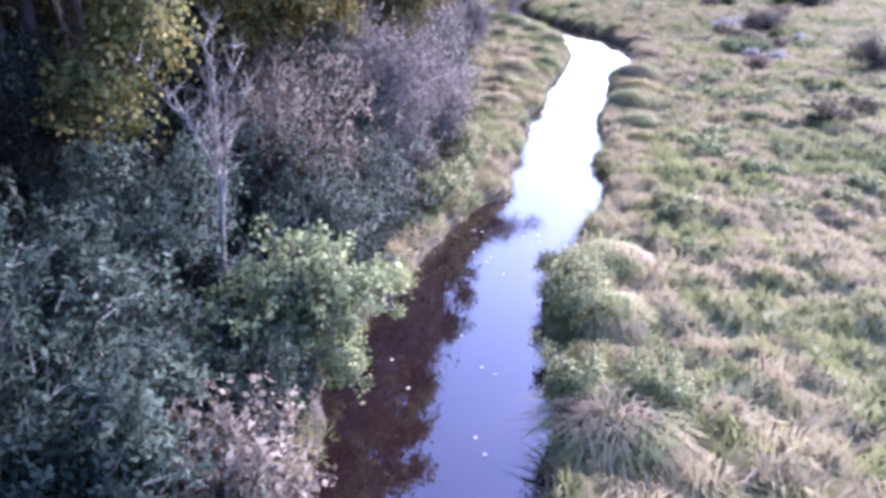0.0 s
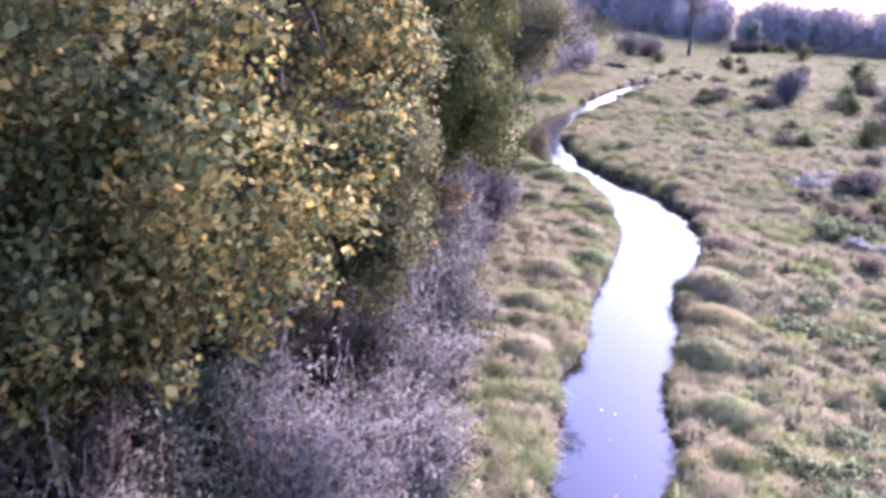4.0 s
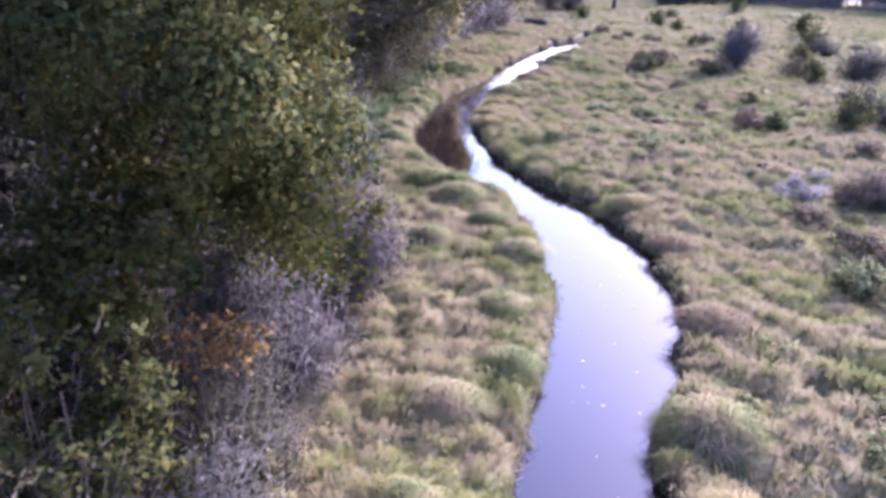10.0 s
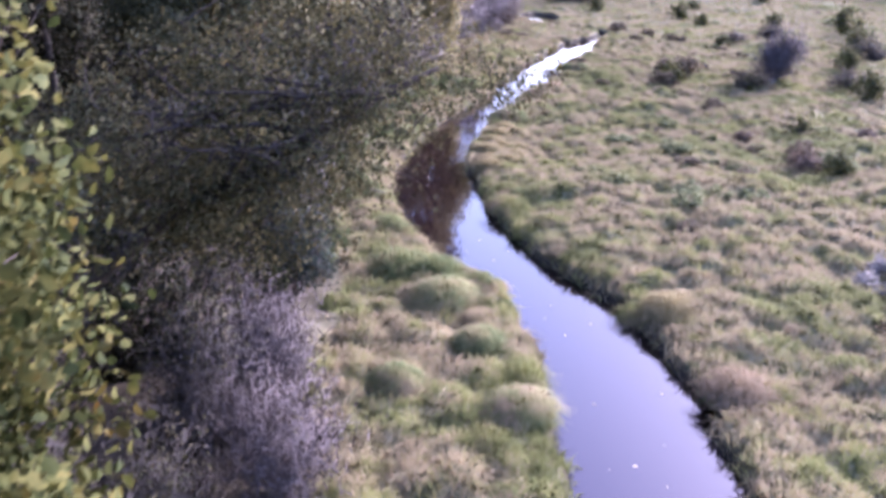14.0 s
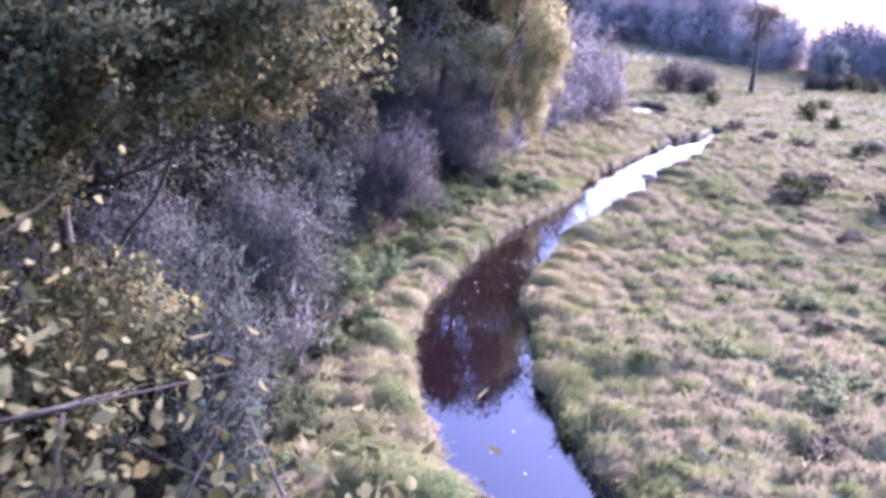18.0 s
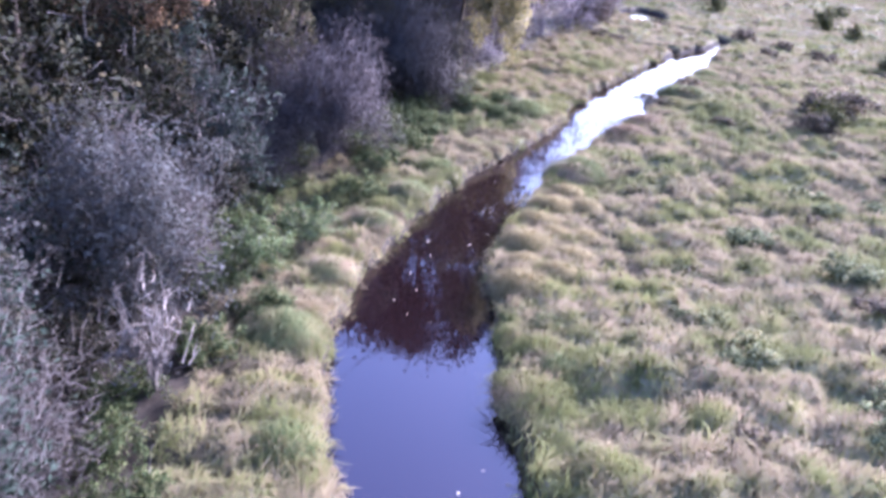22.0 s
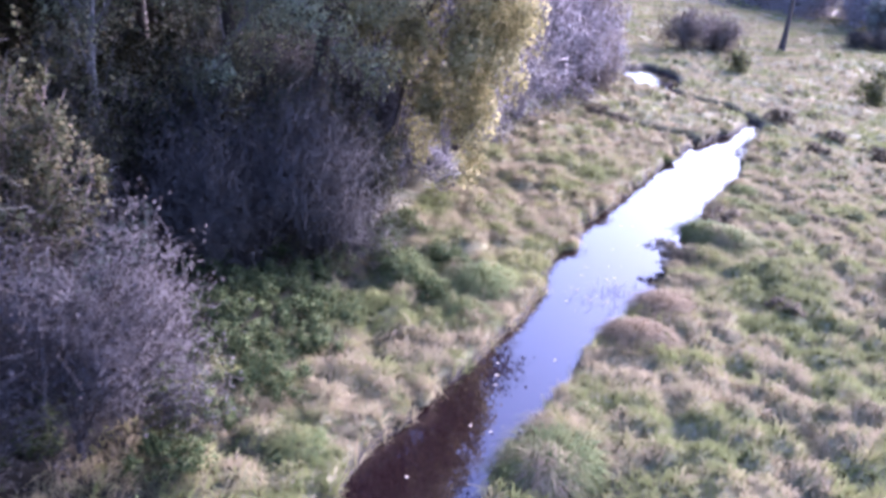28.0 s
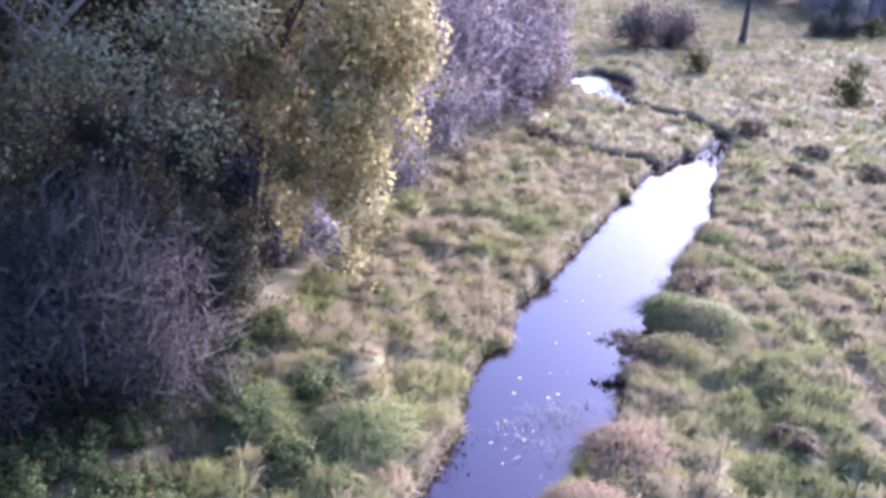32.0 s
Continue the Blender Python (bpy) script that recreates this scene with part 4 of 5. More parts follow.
# second stretch
shrub("mixed_bush", -2.0, 28.2, 4.8, 2.0, 2.1, M_TWIG_BROWN, "tall olive and grey mixed bush", 1600, M_MIXED, 15000, 0.11, 12)
shrub("grey_willow", 1.0, 30.0, 3.1, 1.6, 1.7, M_TWIG, "grey twiggy willow bush with withered leaves", 3200, M_GREYLEAF, 3000, 0.08, 12)
shrub("mixed_bush", -3.1, 31.2, 6.4, 2.0, 2.0, M_TWIG_BROWN, "tall olive and grey mixed bush", 1500, M_OLIVE, 14000, 0.15, 12)
tree("oak", -1.4, 34.6, 14.0, (2.3, 0.2, 8.8, 2.4, 3.2, 5.2), 0.22, 0.125, M_OLIVE, M_BARK, "large olive-green oak with scattered orange leaves", limbs=12, clusters=330, per=85, spreadc=0.27, lobe=0.35, oval=True, twigs=220, extra=((1.4, -2.2, 5.4, 1.4, 1.2, 1.3, 34), (1.6, -2.2, 8.0, 1.8, 1.4, 2.0, 50), (2.6, -2.4, 7.0, 1.6, 1.2, 1.6, 40), (4.0, -1.2, 5.6, 1.2, 1.4, 1.5, 26), (0.4, -2.0, 4.6, 1.3, 1.2, 1.2, 20)))
shrub("grey_willow", 0.9, 35.2, 5.0, 1.2, 1.2, M_TWIG, "blue-grey twiggy willow under the oak", 2600, M_GREYLEAF, 2600, 0.09, 12)
shrub("olive_bush", 0.9, 31.9, 2.9, 1.1, 0.9, M_TWIG_BROWN, "low olive bush below the oak", 500, M_MIXED, 4200, 0.1, 7)
tree("rust_sapling", 0.7, 32.2, 4.8, (0.45, 0.0, 3.8, 0.65, 0.45, 0.3), 0.028, 0.12, M_OCHRE, M_BARK, "small sapling with orange-brown leaves", "sapling", limbs=4, clusters=26, per=14, spreadc=0.2, twigs=60)
shrub("grey_shrub", 1.8, 37.3, 2.8, 1.3, 1.3, M_TWIG_VIOLET, "low dark violet twiggy shrub", 2600, M_GREYLEAF, 800, 0.07, 10)
shrub("violet_shrub", 3.3, 42.8, 3.4, 1.4, 2.2, M_TWIG_VIOLET, "hazy violet-grey leafless shrub", 3600, M_GREYLEAF, 1200, 0.06, 12)
shrub("violet_shrub", 2.8, 46.6, 3.2, 1.4, 1.8, M_TWIG_VIOLET, "hazy violet-grey leafless shrub", 2800, M_GREYLEAF, 1000, 0.06, 12)

shrub("olive_bush", -0.6, 29.9, 5.5, 1.8, 1.6, M_TWIG_BROWN, "olive leafy bush below the oak", 700, M_OLIVE, 9000, 0.11, 9)
shrub("olive_bush", -1.2, 27.6, 4.6, 1.5, 1.5, M_TWIG_BROWN, "olive leafy bush at the wood's edge", 600, M_MIXED, 7000, 0.11, 9)

# leaning tree over the stream
tree("leaning_willow", -2.6, 40.4, 9.6, (5.6, -0.1, 7.6, 2.4, 1.5, 1.4), 0.18, 0.068, M_WITHERED, M_BARK, "dark leaning willow reaching over the stream", limbs=14, clusters=170, per=60, spreadc=0.3, twigs=420, oval=True, low=0.5, lobe=0.8, path=[(0, 0, 0), (1.4, -0.1, 2.6), (3.0, -0.1, 5.0), (4.8, 0.0, 6.4), (6.2, 0.0, 7.2), (7.6, 0.1, 8.0), (8.7, 0.3, 8.5)],
     extra=((3.8, -0.6, 6.8, 1.8, 1.4, 1.3, 44), (7.3, -0.2, 7.6, 1.1, 1.0, 0.9, 44), (6.2, 0.1, 6.6, 1.2, 1.0, 0.9, 40), (7.9, -0.3, 8.3, 0.9, 0.8, 0.6, 26), (6.3, 0.0, 8.7, 1.2, 1.0, 0.7, 34), (8.4, 0.4, 8.8, 0.9, 0.6, 0.45, 34), (9.5, 0.3, 8.3, 0.6, 0.5, 0.25, 14), (7.5, 0.6, 9.0, 1.0, 0.7, 0.6, 36), (6.6, 0.8, 9.5, 0.9, 0.6, 0.6, 26), (1.8, -0.6, 5.6, 1.6, 1.4, 1.5, 36)))
tree("ash", -3.3, 46.9, 13.5, (0.4, 0, 9.4, 3.4, 3.6, 4.0), 0.24, 0.2, M_WOOD_SHADE, M_BARK, "leafy tree at the wood's edge, its leaves coloured dark as shade", clusters=170, per=60)

# third stretch
tree("mixed_maple", -0.1, 53.2, 11.4, (1.4, -0.4, 7.4, 3.0, 2.8, 4.0), 0.18, 0.13, M_YELLOWISH, M_BARK, "tree with grey-green and orange autumn leaves", limbs=11, clusters=330, per=95, spreadc=0.26, lobe=0.4, oval=True, twigs=260, extra=((1.4, -1.4, 4.2, 1.6, 1.4, 1.6, 30), (0.2, -1.8, 3.0, 1.8, 1.4, 1.4, 30), (3.6, -0.6, 9.0, 1.6, 1.4, 1.4, 26), (4.8, -0.9, 9.4, 1.5, 1.2, 1.2, 26)))
shrub("blue_willow", 2.1, 54.9, 5.2, 1.8, 1.9, M_TWIG, "blue-grey willow bush below the maple", 2400, M_WILLOW, 6500, 0.11, 12, narrow=0.27)
shrub("blue_willow", 3.0, 52.8, 3.6, 1.4, 1.4, M_TWIG, "blue-grey willow bush below the maple", 1500, M_WILLOW, 4200, 0.11, 10, narrow=0.27)
shrub("grey_willow", 1.6, 62.3, 6.0, 2.3, 2.3, M_TWIG, "tall hazy grey willow bush", 3200, M_HAZE, 15000, 0.085, 14, twig_r=0.0065)
shrub("grey_willow", -0.9, 58.8, 5.6, 2.2, 2.2, M_TWIG, "tall hazy grey willow bush", 2800, M_HAZE, 13000, 0.085, 14, twig_r=0.0065)
shrub("dead_bush", 3.0, 59.9, 2.8, 1.1, 1.1, M_BARK_PALE, "dead bush with bleached white bare branches", 260, None, 0, stems=10, twig_r=0.014)
shrub("bank_bush", 3.3, 65.5, 1.5, 1.1, 1.8, M_TWIG, "dark green herbs at the wood's edge", 300, M_HERB, 7000, 0.06, 9)
shrub("bank_bush", 4.2, 68.5, 1.4, 1.0, 1.6, M_TWIG, "green herbs at the wood's edge", 300, M_HERB, 6500, 0.06, 9)
tree("rust_maple", -2.4, 72.6, 7.6, (0.4, 0.3, 6.0, 2.2, 1.6, 1.5), 0.12, 0.14, M_RUST, M_BARK, "slim tree with rust-coloured autumn leaves", clusters=90, per=60, spreadc=0.3, lobe=0.5, limbs=6)
shrub("blue_willow", 1.3, 70.8, 6.2, 1.5, 1.5, M_TWIG, "narrow blue-grey willow bush in the wood's edge", 1600, M_WILLOW, 4200, 0.13, 10, narrow=0.27)
shrub("violet_shrub", 3.6, 75.0, 5.1, 2.5, 2.3, M_TWIG_WINE, "purple-grey twiggy bush with a short pale trunk", 7000, M_WINELEAF, 11000, 0.075, 16, trunk=0.45, twig_r=0.0062)

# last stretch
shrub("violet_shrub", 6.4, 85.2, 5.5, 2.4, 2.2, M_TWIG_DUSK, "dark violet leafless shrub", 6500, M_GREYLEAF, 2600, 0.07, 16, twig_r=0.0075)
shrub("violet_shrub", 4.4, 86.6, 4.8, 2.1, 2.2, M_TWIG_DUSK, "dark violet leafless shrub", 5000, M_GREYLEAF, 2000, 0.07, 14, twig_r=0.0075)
tree("golden_willow", 7.4, 91.4, 14.8, (2.3, -0.9, 9.0, 2.5, 2.4, 5.0), 0.12, 0.15, M_GOLD, M_BARK, "hanging willow with pale golden leaves", limbs=14, clusters=300, per=60, spreadc=0.21, hang=2.4, droop=0.5, lobe=0.5,
     extra=((3.2, -1.2, 3.2, 0.9, 0.9, 1.5, 40), (1.5, -1.3, 3.6, 0.7, 0.7, 1.3, 26), (1.0, -1.3, 5.8, 1.1, 0.9, 1.0, 26), (3.6, -1.0, 5.6, 1.2, 1.1, 1.4, 40), (4.3, -1.0, 7.0, 0.9, 0.9, 1.0, 26), (2.4, -1.2, 4.6, 1.1, 0.9, 1.1, 34), (-0.3, -1.2, 7.0, 1.2, 0.9, 0.8, 22)))
tree("birch", 0.8, 90.2, 14.5, (2.6, -0.8, 7.6, 3.4, 2.2, 3.9), 0.13, 0.13, M_BIRCH, M_BARK_PALE, "birch with pale crooked limbs and grey-green leaves", path=[(0, 0, 0), (0.3, 0, 2.4), (0.9, -0.6, 4.4), (1.9, -1.0, 5.4), (2.4, -1.2, 6.4), (3.7, -1.2, 7.0), (4.4, -0.8, 9.6), (5.0, -0.6, 12.5)], limbs=13, clusters=260, per=48, spreadc=0.33, lobe=0.5, extra=((6.2, -2.6, 5.4, 1.3, 0.9, 0.7, 26), (4.4, -2.4, 6.6, 1.5, 1.0, 0.8, 30), (1.8, -2.4, 4.4, 1.2, 0.8, 0.7, 20), (6.6, -2.2, 7.4, 1.2, 0.9, 0.8, 24)))
tree("birch", -1.2, 87.4, 13.5, (1.0, -0.8, 7.0, 2.8, 2.2, 3.4), 0.14, 0.13, M_BIRCH, M_BARK_PALE, "birch with pale crooked limbs and grey-green leaves", limbs=11, clusters=150, per=42, spreadc=0.34, lobe=0.55)
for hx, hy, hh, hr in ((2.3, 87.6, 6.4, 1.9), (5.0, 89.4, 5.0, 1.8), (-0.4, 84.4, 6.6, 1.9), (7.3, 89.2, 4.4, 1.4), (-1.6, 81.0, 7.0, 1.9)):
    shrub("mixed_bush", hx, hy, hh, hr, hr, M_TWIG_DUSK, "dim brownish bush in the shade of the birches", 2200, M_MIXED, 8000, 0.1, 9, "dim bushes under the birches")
shrub("mixed_bush", 0.6, 79.5, 7.2, 2.0, 2.0, M_TWIG_BROWN, "dim olive bush in the wood's edge", 1200, M_MIXED, 12000, 0.11, 12)
for hx, hy, hr in ((3.9, 69.8, 1.0), (3.4, 67.0, 0.9), (5.3, 74.7, 0.9), (5.4, 76.6, 1.2), (6.4, 78.0, 1.2), (5.4, 79.0, 1.3), (7.0, 80.3, 1.0), (3.9, 78.7, 1.4), (6.4, 81.3, 1.1), (4.7, 77.7, 1.4), (6.1, 79.5, 1.2), (4.7, 80.4, 1.5), (7.3, 82.0, 1.1), (8.7, 85.1, 1.0), (10.2, 86.0, 0.8), (5.3, 72.3, 1.0), (9.8, 83.6, 0.7), (4.2, 82.8, 1.3), (5.6, 83.8, 1.3), (6.8, 83.0, 1.1), (3.0, 83.6, 1.4), (8.0, 86.2, 1.0), (2.4, 80.8, 1.3), (4.6, 81.0, 1.2), (2.2, 76.6, 1.1), (8.4, 88.8, 1.0), (2.2, 70.6, 1.0), (2.8, 64.6, 1.0), (4.4, 63.4, 0.9), (2.5, 59.6, 1.0), (2.9, 58.2, 0.9), (3.1, 54.4, 0.9), (2.2, 53.2, 1.0), (3.6, 56.6, 0.9), (3.4, 61.4, 0.9), (6.7, 85.0, 1.1), (5.1, 82.5, 1.1), (2.0, 72.6, 1.2), (2.5, 75.2, 1.1), (5.4, 85.8, 1.2), (1.9, 74.2, 1.1), (7.8, 87.4, 1.0), (1.9, 69.0, 1.1), (1.4, 68.3, 1.1), (2.2, 69.0, 1.1)):
    shrub("nettle_patch", hx, hy, 0.8, hr, hr, M_NETTLE, "green nettles and herbs beside the wood", 260, M_NETTLE, int(4200 * hr), 0.055, 9, "nettle patches")
docks = [shrub("dock_patch", 12.9, 31.8, 0.45, 1.0, 0.9, M_SAGE, "low green broad-leaved herbs in the meadow", 120, M_SAGE, 1500, 0.085, 3, "herb patches in the meadow"),
         shrub("dock_patch", 13.7, 33.7, 0.4, 0.9, 1.0, M_LIME, "low light green broad-leaved herbs in the meadow", 120, M_LIME, 1300, 0.085, 3, "herb patches in the meadow")]
for k in range(44):
    hy = float(rng.uniform(12, 39)) if k < 32 else float(rng.uniform(58, 76))
    hx = float(np.interp(hy, BANKS[:, 0], BANKS[:, 2])) + (2.0 if k < 32 else 4.5) + 8.0 * float(rng.uniform())
    s = float(rng.uniform(0.45, 1.1))
    z = float(ground_height(np.array([hx]), np.array([hy]))[0]) - 0.04
    copy_thing(docks[0 if rng.uniform() < 0.7 else 1], pose(hx, hy, z, 0, 0, float(rng.uniform(0, 360))) @ Matrix.Diagonal((s * 1.2, s, s, 1)))
for hx, hy, hh, hr in ((11.4, 102.6, 12.0, 2.8), (13.2, 106.3, 10.0, 2.6), (9.6, 97.5, 12.0, 2.8), (15.7, 112.9, 8.5, 2.8), (18.6, 120.2, 5.5, 2.4), (12.4, 113.1, 13.0, 3.4), (8.0, 93.8, 9.0, 2.4)):
    shrub("violet_shrub", hx, hy, hh, hr, hr, M_TWIG_PALE_HAZED, "hazy violet bush with withered leaves by the stream", 3600, M_WINELEAF, 8000, 0.11, 12, "violet bushes upstream", twig_r=0.012)
for hx, hy, hh, hr in ((18.3, 117.1, 4.4, 1.8), (16.9, 119.8, 5.0, 2.2), (19.9, 135.0, 4.2, 2.4), (28.7, 139.0, 4.0, 2.2), (32.0, 141.5, 3.6, 2.0), (22.0, 147.0, 4.0, 2.6)):
    shrub("rusty_bush", hx, hy, hh, hr, hr, M_TWIG_BROWN, "rusty brown bush beside the pond", 2200, M_PINK, 2200, 0.14, 12, "bushes round the pond", twig_r=0.016)

# bushes in the open meadow
shrub("grey_shrub", 32.1, 85.0, 4.6, 1.5, 1.5, M_TWIG_VIOLET, "upright grey-violet bush alone in the meadow", 4200, M_GREYLEAF, 1600, 0.09, 14, twig_r=0.013)
shrub("pale_conifer", 53.5, 157.3, 7.0, 1.9, 1.9, M_TWIG, "pale grey-green oval tree in the meadow", 2200, M_CONIFER, 5200, 0.22, 14, category="tree", twig_r=0.02)
tree("meadow_tree", 39.9, 146.9, 12.0, (0.4, 0, 8.6, 3.0, 3.0, 3.2), 0.28, 0.22, M_GREYLEAF, M_BARK, "thinly leafed tree standing alone in the meadow", limbs=10, clusters=90, per=22, spreadc=0.5, twigs=900)
bush = shrub("meadow_bush", 38.3, 122.1, 2.2, 1.3, 1.3, M_TWIG, "low dark green bush in the meadow", 700, M_OLIVE, 2200, 0.14, 9, "bushes in the meadow")
red = shrub("meadow_shrub", 22.1, 50.2, 1.1, 1.1, 1.0, M_TWIG_BROWN, "low reddish-brown shrub in the meadow", 1500, M_RUST, 1300, 0.08, 9, "reddish shrubs in the meadow")
for hx, hy, s in ((30.1, 64.4, 1.0), (25.4, 63.8, 0.6), (35.1, 79.0, 0.9), (25.0, 84.6, 0.55), (29.3, 82.4, 0.6), (46.2, 100.0, 1.1), (50.3, 109.7, 1.1), (38.9, 117.2, 0.7), (54.9, 138.6, 1.0), (54.5, 152.8, 0.9), (55.9, 150.7, 1.0), (25.3, 86.7, 0.6), (31.2, 130.1, 0.8), (32.9, 142.7, 1.0), (52.0, 158.5, 0.9), (43.1, 131.3, 0.6), (27.4, 71.6, 0.5), (35.7, 103.2, 0.6), (21.9, 45.9, 0.5), (40.1, 90.7, 0.8), (45.6, 115.1, 0.7)):
    z = float(ground_height(np.array([hx]), np.array([hy]))[0]) - 0.08
    copy_thing(bush, pose(hx, hy, z, 0, 0, float(rng.uniform(0, 360))) @ Matrix.Diagonal((s * float(rng.uniform(0.9, 1.3)), s, s * float(rng.uniform(0.8, 1.2)), 1)))
for hx, hy, s in ((23.9, 51.2, 1.1), (24.5, 65.0, 0.9), (20.3, 44.4, 0.7), (27.6, 58.4, 0.8), (21.0, 63.1, 0.5), (17.6, 37.5, 0.6), (30.6, 70.8, 0.7), (24.1, 70.9, 0.6)):
    z = float(ground_height(np.array([hx]), np.array([hy]))[0]) - 0.06
    copy_thing(red, pose(hx, hy, z, 0, 0, float(rng.uniform(0, 360))) @ Matrix.Diagonal((s, s, s, 1)))

bramble = shrub("meadow_bramble", 20.2, 45.8, 0.95, 1.25, 1.1, M_TWIG_BROWN, "low brownish bramble mound in the meadow", 900, M_BRAMBLE, 1900, 0.09, 4, "bramble mounds in the meadow")
dusky = shrub("dusky_shrub", 32.6, 67.6, 1.9, 1.9, 1.5, M_TWIG_DARK, "dusky violet-brown leafless shrub in the meadow", 2600, M_BRAMBLE, 1200, 0.08, 6, "dusky shrubs in the meadow")
sallow = shrub("sallow_bush", 18.3, 42.8, 1.1, 1.3, 1.2, M_TWIG, "yellow-green leafy sallow bush in the meadow", 300, M_LIME, 2400, 0.1, 5, "sallow bushes in the meadow")
sweet = shrub("meadowsweet_clump", 21.0, 51.4, 0.8, 0.9, 0.8, M_TWIG_PALE_HAZED, "pale withered meadowsweet clump in the meadow", 700, M_SEEDHEAD, 700, 0.09, 5, "pale withered herbs in the meadow")
for kind, spots in ((bramble, ((21.3, 44.3, 0.9), (19.6, 48.8, 0.9), (25.1, 66.4, 0.9), (26.2, 88.3, 1.5), (29.6, 82.7, 1.2), (26.2, 87.0, 0.9), (20.0, 92.3, 0.9), (29.0, 113.0, 1.1), (19.0, 108.9, 0.8), (17.6, 110.2, 0.8), (15.8, 25.6, 0.9), (18.1, 27.9, 0.8), (24.4, 84.8, 1.0), (18.2, 89.1, 0.8), (30.8, 108.8, 0.8), (32.5, 105.6, 0.9), (25.1, 77.3, 0.8))),
                    (dusky, ((36.6, 69.7, 0.8), (33.2, 65.3, 0.8), (39.7, 80.9, 1.2), (42.5, 83.7, 1.0), (22.6, 36.1, 0.8), (36.1, 82.8, 0.9), (22.8, 50.0, 0.7), (37.3, 105.2, 0.7), (49.3, 153.2, 1.0), (52.2, 153.9, 1.1), (34.1, 147.6, 1.3), (41.7, 107.4, 0.8), (44.8, 95.4, 1.0))),
                    (sallow, ((17.7, 61.0, 0.7), (19.5, 68.0, 0.8), (26.1, 65.1, 0.9), (34.1, 68.1, 1.2), (12.2, 22.1, 0.6), (19.2, 41.7, 0.8), (21.5, 64.2, 0.6))),
                    (sweet, ((18.3, 40.2, 0.8), (19.4, 39.9, 0.7), (21.7, 51.9, 0.8), (20.4, 52.5, 0.8), (22.8, 54.0, 0.9), (21.4, 53.4, 0.8), (31.4, 84.1, 0.7), (23.6, 46.5, 0.6)))):
    for hx, hy, s in spots:
        z = float(ground_height(np.array([hx]), np.array([hy]))[0]) - 0.08
        copy_thing(kind, pose(hx, hy, z, 0, 0, float(rng.uniform(0, 360))) @ Matrix.Diagonal((s * float(rng.uniform(0.9, 1.3)), s, s * float(rng.uniform(0.8, 1.1)), 1)))
for _ in range(64):
    hy = float(rng.uniform(18, 128))
    hx = float(np.interp(hy, BANKS[:, 0], BANKS[:, 2])) + 3.5 + 26 * float(rng.uniform()) ** 1.3
    s = float(rng.uniform(0.3, 0.65))
    z = float(ground_height(np.array([hx]), np.array([hy]))[0]) - 0.06
    copy_thing(bramble if rng.uniform() < 0.7 else sallow, pose(hx, hy, z, 0, 0, float(rng.uniform(0, 360))) @ Matrix.Diagonal((s * 1.3, s, s * 0.75, 1)))

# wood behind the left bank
deep = [tree("forest_tree", -13, 4, 14.5, (0.3, 0, 9.2, 3.6, 3.6, 4.8), 0.24, 0.17, M_WOOD_SHADE, M_BARK, "forest tree with the wood's shade put into its leaf colour", group="trees of the wood", clusters=170, per=80, spreadc=0.55, limbs=5),
        tree("forest_tree", -12, 27, 16.0, (0, 0.3, 10.4, 3.4, 3.6, 5.0), 0.26, 0.17, M_WOOD_SHADE, M_BARK, "forest tree with the wood's shade put into its leaf colour", group="trees of the wood", clusters=170, per=80, spreadc=0.55, limbs=5),
        tree("forest_tree", -11, 39, 13.5, (0, 0, 8.6, 3.8, 3.4, 4.6), 0.22, 0.17, M_WOOD_SHADE, M_BARK, "forest tree in the wood, shade put into its dark olive leaves", group="trees of the wood", clusters=160, per=80, spreadc=0.55, limbs=5)]
under = shrub("undergrowth_bush", -8.6, 24.0, 5.0, 2.4, 2.4, M_TWIG, "undergrowth bush with the wood's shade put into its leaf colour", 900, M_WOOD_SHADE, 9000, 0.13, 5, "bushes under the trees")
k = 0
for y in np.arange(-10, 150, 5.2):
    edge = -9.5 - 3.5 * max(0.0, min(1.0, (17 - y) / 6)) + min(5.0, max(0.0, y - 45) * 0.16) + max(0.0, y - 100) * 0.2
    for row in range(6):
        hx, hy = edge - row * 5.4 + float(rng.uniform(-1.2, 1.2)), float(y) + float(rng.uniform(-1.8, 1.8))
        s = float(rng.uniform(0.85, 1.2))
        z = float(ground_height(np.array([hx]), np.array([hy]))[0]) - 0.15
        copy_thing(deep[k % 3], pose(hx, hy, z, 0, 0, float(rng.uniform(0, 360))) @ Matrix.Diagonal((s, s, s * float(rng.uniform(0.9, 1.15)), 1)))
        k += 1
    for row in range(3):
        hx, hy = edge + 2.6 - row * 4.2 + float(rng.uniform(-1, 1)), float(y) + float(rng.uniform(-1.8, 1.8))
        z = float(ground_height(np.array([hx]), np.array([hy]))[0]) - 0.08
        s = float(rng.uniform(0.9, 1.4))
        copy_thing(under, pose(hx, hy, z, 0, 0, float(rng.uniform(0, 360))) @ Matrix.Diagonal((s, s, s, 1)))

for hx, hy, s in ((4.6, 92.6, 1.3), (7.2, 94.6, 1.25), (1.8, 91.3, 1.35), (10.1, 99.1, 1.05)):
    copy_thing(deep[k % 3], pose(hx, hy, 0.1, 0, 0, float(rng.uniform(0, 360))) @ Matrix.Diagonal((s, s, s, 1)))
    k += 1

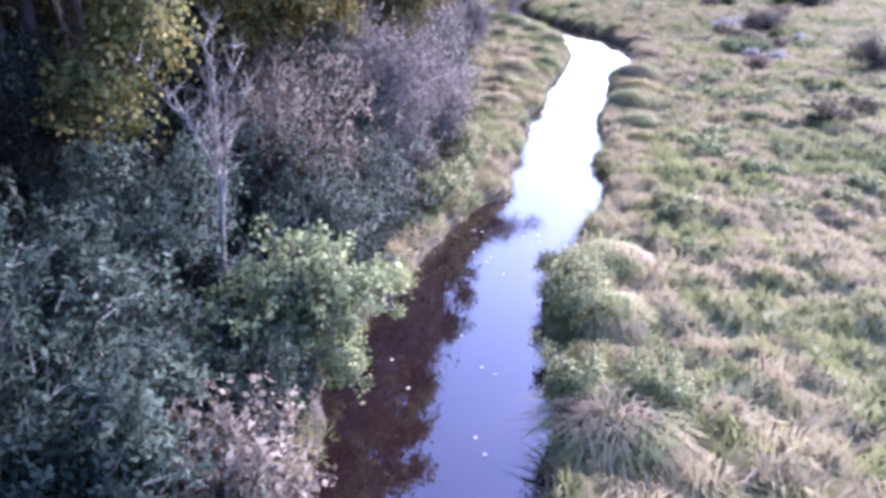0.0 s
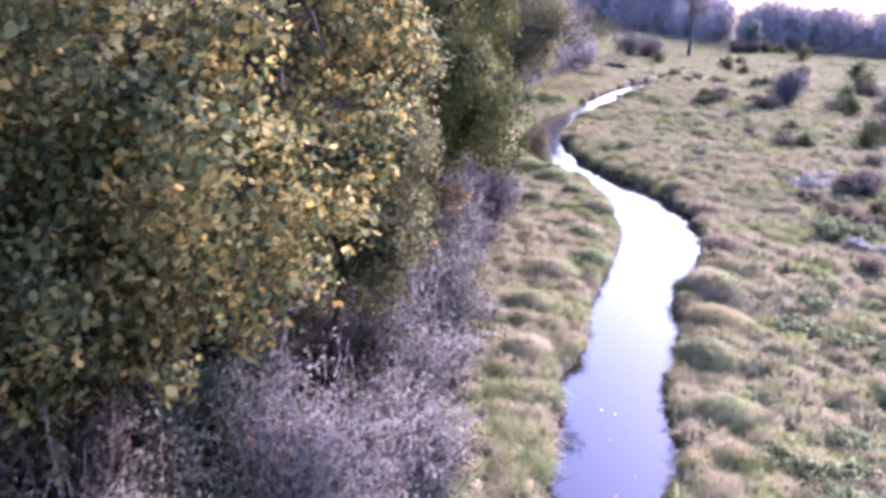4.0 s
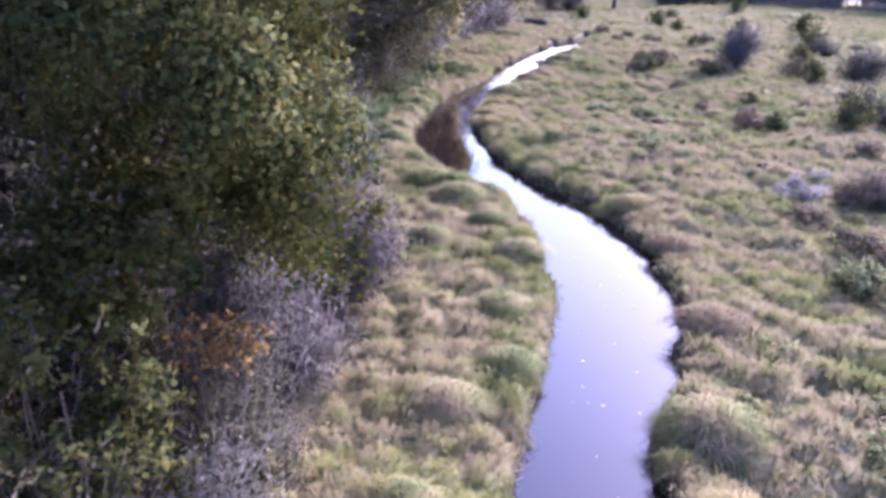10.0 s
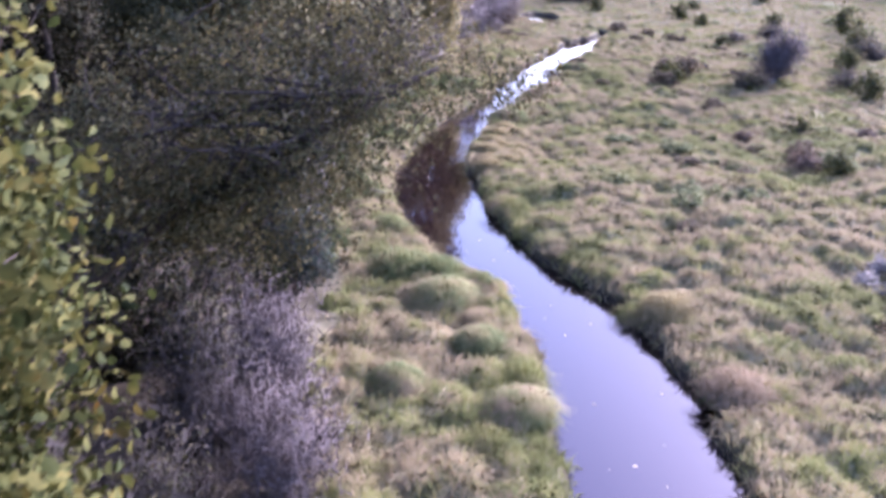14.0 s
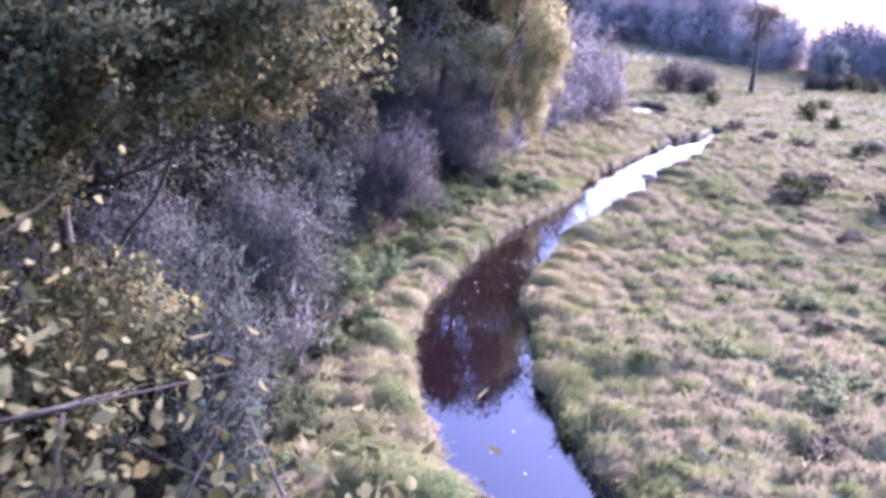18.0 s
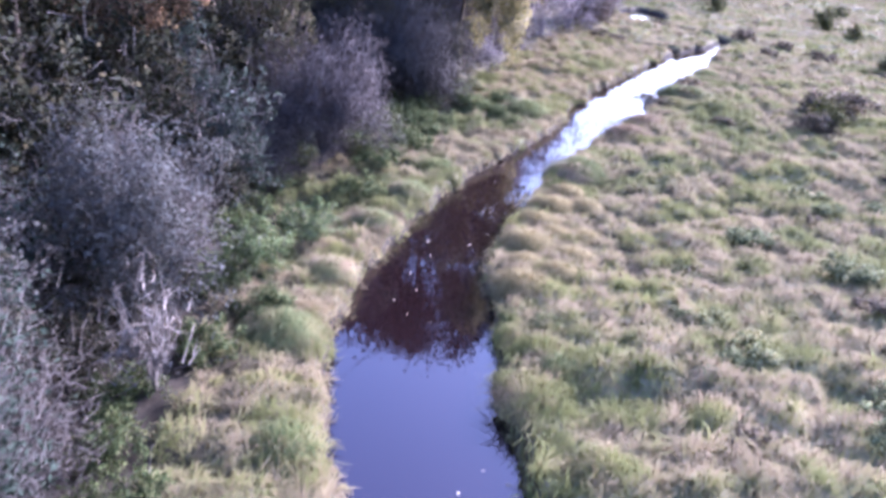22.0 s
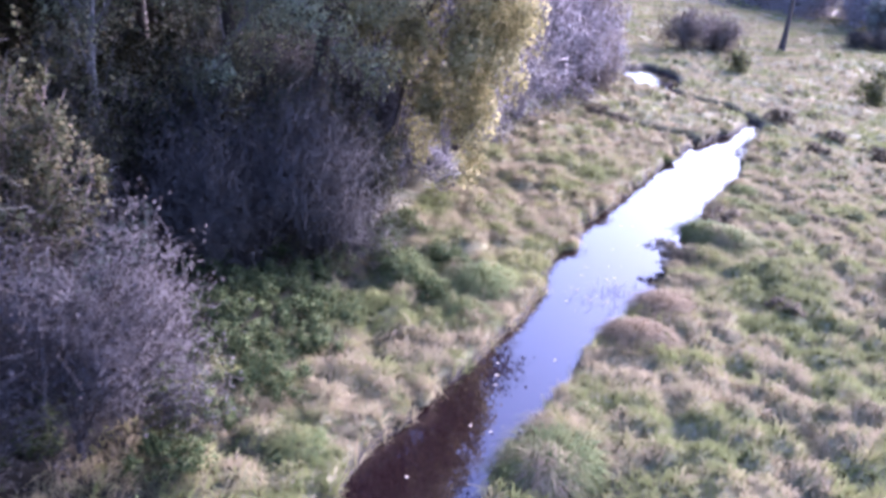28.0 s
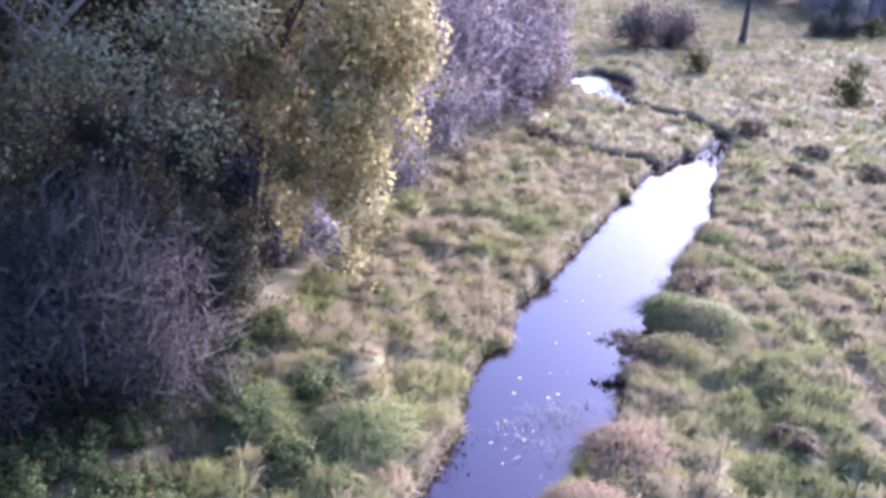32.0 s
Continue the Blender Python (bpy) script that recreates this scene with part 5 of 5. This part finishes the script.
# bushes that fill the wood's edge, most in darker colours painting its shade
LIMIT = [(-10, -5), (5, -2.6), (15, -1.6), (22, 0.2), (30, 1.0), (40, 1.6), (50, 1.8), (60, 1.9), (70, 1.8), (80, 2.8), (90, 6.8), (100, 8.6), (112, 11), (125, 15.5)]
fills = [shrub("edge_bush", -6.5, 1.0, 4.2, 1.9, 1.9, M_TWIG, "grey-green willow bush in the wood's edge", 1200, M_WILLOW, 7000, 0.11, 4, "bushes along the wood\'s edge"),
         shrub("edge_bush", -6.0, 16.4, 3.8, 1.8, 1.8, M_TWIG_DUSK, "brownish twiggy bush in the wood's edge", 2400, M_MIXED, 2600, 0.09, 4, "bushes along the wood\'s edge"),
         shrub("edge_bush", -4.0, 26.0, 4.4, 2.0, 2.0, M_TWIG_BROWN, "leafy bush in the wood's edge, its olive leaves darkened as shade", 900, M_WOOD_SHADE, 8000, 0.11, 4, "bushes along the wood\'s edge"),
         shrub("edge_bush", -1.5, 56.0, 4.4, 2.0, 2.0, M_TWIG_DUSK, "grey bush in the wood's edge, its twigs coloured dark as shade", 2800, M_GREYLEAF, 1600, 0.08, 4, "bushes along the wood\'s edge"),
         shrub("edge_bush", 0.2, 79.0, 4.6, 2.2, 2.2, M_TWIG_DUSK, "violet twiggy bush in the wood's edge, coloured dark as shade", 3200, M_GREYLEAF, 700, 0.07, 4, "bushes along the wood\'s edge")]
for y in np.arange(-6, 126, 1.9):
    lim = float(np.interp(y, [q[0] for q in LIMIT], [q[1] for q in LIMIT]))
    for row in range(3):
        pick = [(0, 0, 0, 2), (1, 3, 2, 1), (2, 3, 2, 0), (3, 0, 2, 3), (4, 2, 4, 3)][min(4, max(0, int(y // 24)))][int(rng.integers(4))]
        hx, hy = lim - 0.9 - row * 2.3 + float(rng.uniform(-0.8, 0.8)), float(y) + float(rng.uniform(-0.9, 0.9))
        s = float(rng.uniform(0.65, 1.1)) * (0.75 if row == 0 else 1.0) * (0.75 if y < 13 else 1.0)
        z = float(ground_height(np.array([hx]), np.array([hy]))[0]) - 0.1
        copy_thing(fills[pick], pose(hx, hy, z, 0, 0, float(rng.uniform(0, 360))) @ Matrix.Diagonal((s, s, s * float(rng.uniform(0.8, 1.2)), 1)))

# tree line beyond the meadow
far_tree = shrub("hedgerow_tree", 64, 166, 8.5, 3.0, 3.0, M_TWIG_PALE_HAZED, "bare violet-grey tree in the far tree line, paled to paint haze", 2200, M_GREYLEAF, 900, 0.25, 4, "far tree line", twig_r=0.035, category="tree")
line = [(92, 136), (62, 167), (55, 186), (54, 215), (50, 262), (26, 290), (-10, 300), (-60, 300)]
for (ax, ay), (bx, by) in zip(line[:-1], line[1:]):
    n = int(math.hypot(bx - ax, by - ay) / 3.4)
    for q in range(n):
        for row in range(2):
            hx = ax + (bx - ax) * q / n + float(rng.uniform(-1.5, 1.5)) + row * 4
            hy = ay + (by - ay) * q / n + float(rng.uniform(-1.5, 1.5)) + row * 4
            s = float(rng.uniform(0.8, 1.25)) * (1.0 if ay < 200 else 1.5)
            z = float(ground_height(np.array([hx]), np.array([hy]))[0]) - 0.2
            copy_thing(far_tree, pose(hx, hy, z, 0, 0, float(rng.uniform(0, 360))) @ Matrix.Diagonal((s, s, s, 1)))

# withered reeds standing in the water
for hx, hy, n in ((14.7, 85.9, 26), (15.4, 86.4, 34), (15.9, 86.9, 30), (15.2, 85.0, 22), (9.6, 72.6, 18)):
    base = np.stack([rng.normal(0, 0.3, n), rng.normal(0, 0.35, n), np.full(n, -0.15)], -1)
    v, f = joined(blades(base, rng.uniform(0.35, 0.8, n), rng.uniform(0.012, 0.022, n), rng.uniform(0, 6.28, n), rng.uniform(0.3, 1.0, n), rng.uniform(0.1, 0.8, n)))
    r = new("reed_clump", mesh_of("reed_clump", v, f, M_SEEDHEAD))
    r.matrix_basis = pose(hx, hy, 0.0)
    tagged(r, "sparse pale withered reeds standing in the water", "reeds", "reeds in the stream")

# leaves afloat
fv = np.array([(-0.05, 0, 0.004), (0, 0.03, 0.01), (0.05, 0, 0.004), (0, -0.03, 0.008)])
float_mesh = mesh_of("floating_leaf", fv, [np.array([[0, 1, 2], [0, 2, 3]])], M_FLOAT)
for _ in range(110):
    y = float(rng.uniform(2, 98))
    l, r = float(np.interp(y, BANKS[:, 0], BANKS[:, 1])), float(np.interp(y, BANKS[:, 0], BANKS[:, 2]))
    s = float(rng.uniform(0.5, 1.3))
    f = new("floating_leaf", float_mesh)
    f.matrix_basis = pose(l + (r - l) * float(rng.uniform(0.2, 0.85)), y, 0.003, 0, 0, float(rng.uniform(0, 360))) @ Matrix.Diagonal((s, s, s, 1))
    tagged(f, "small pale leaf floating on the stream", "leaf", "leaves afloat on the stream")
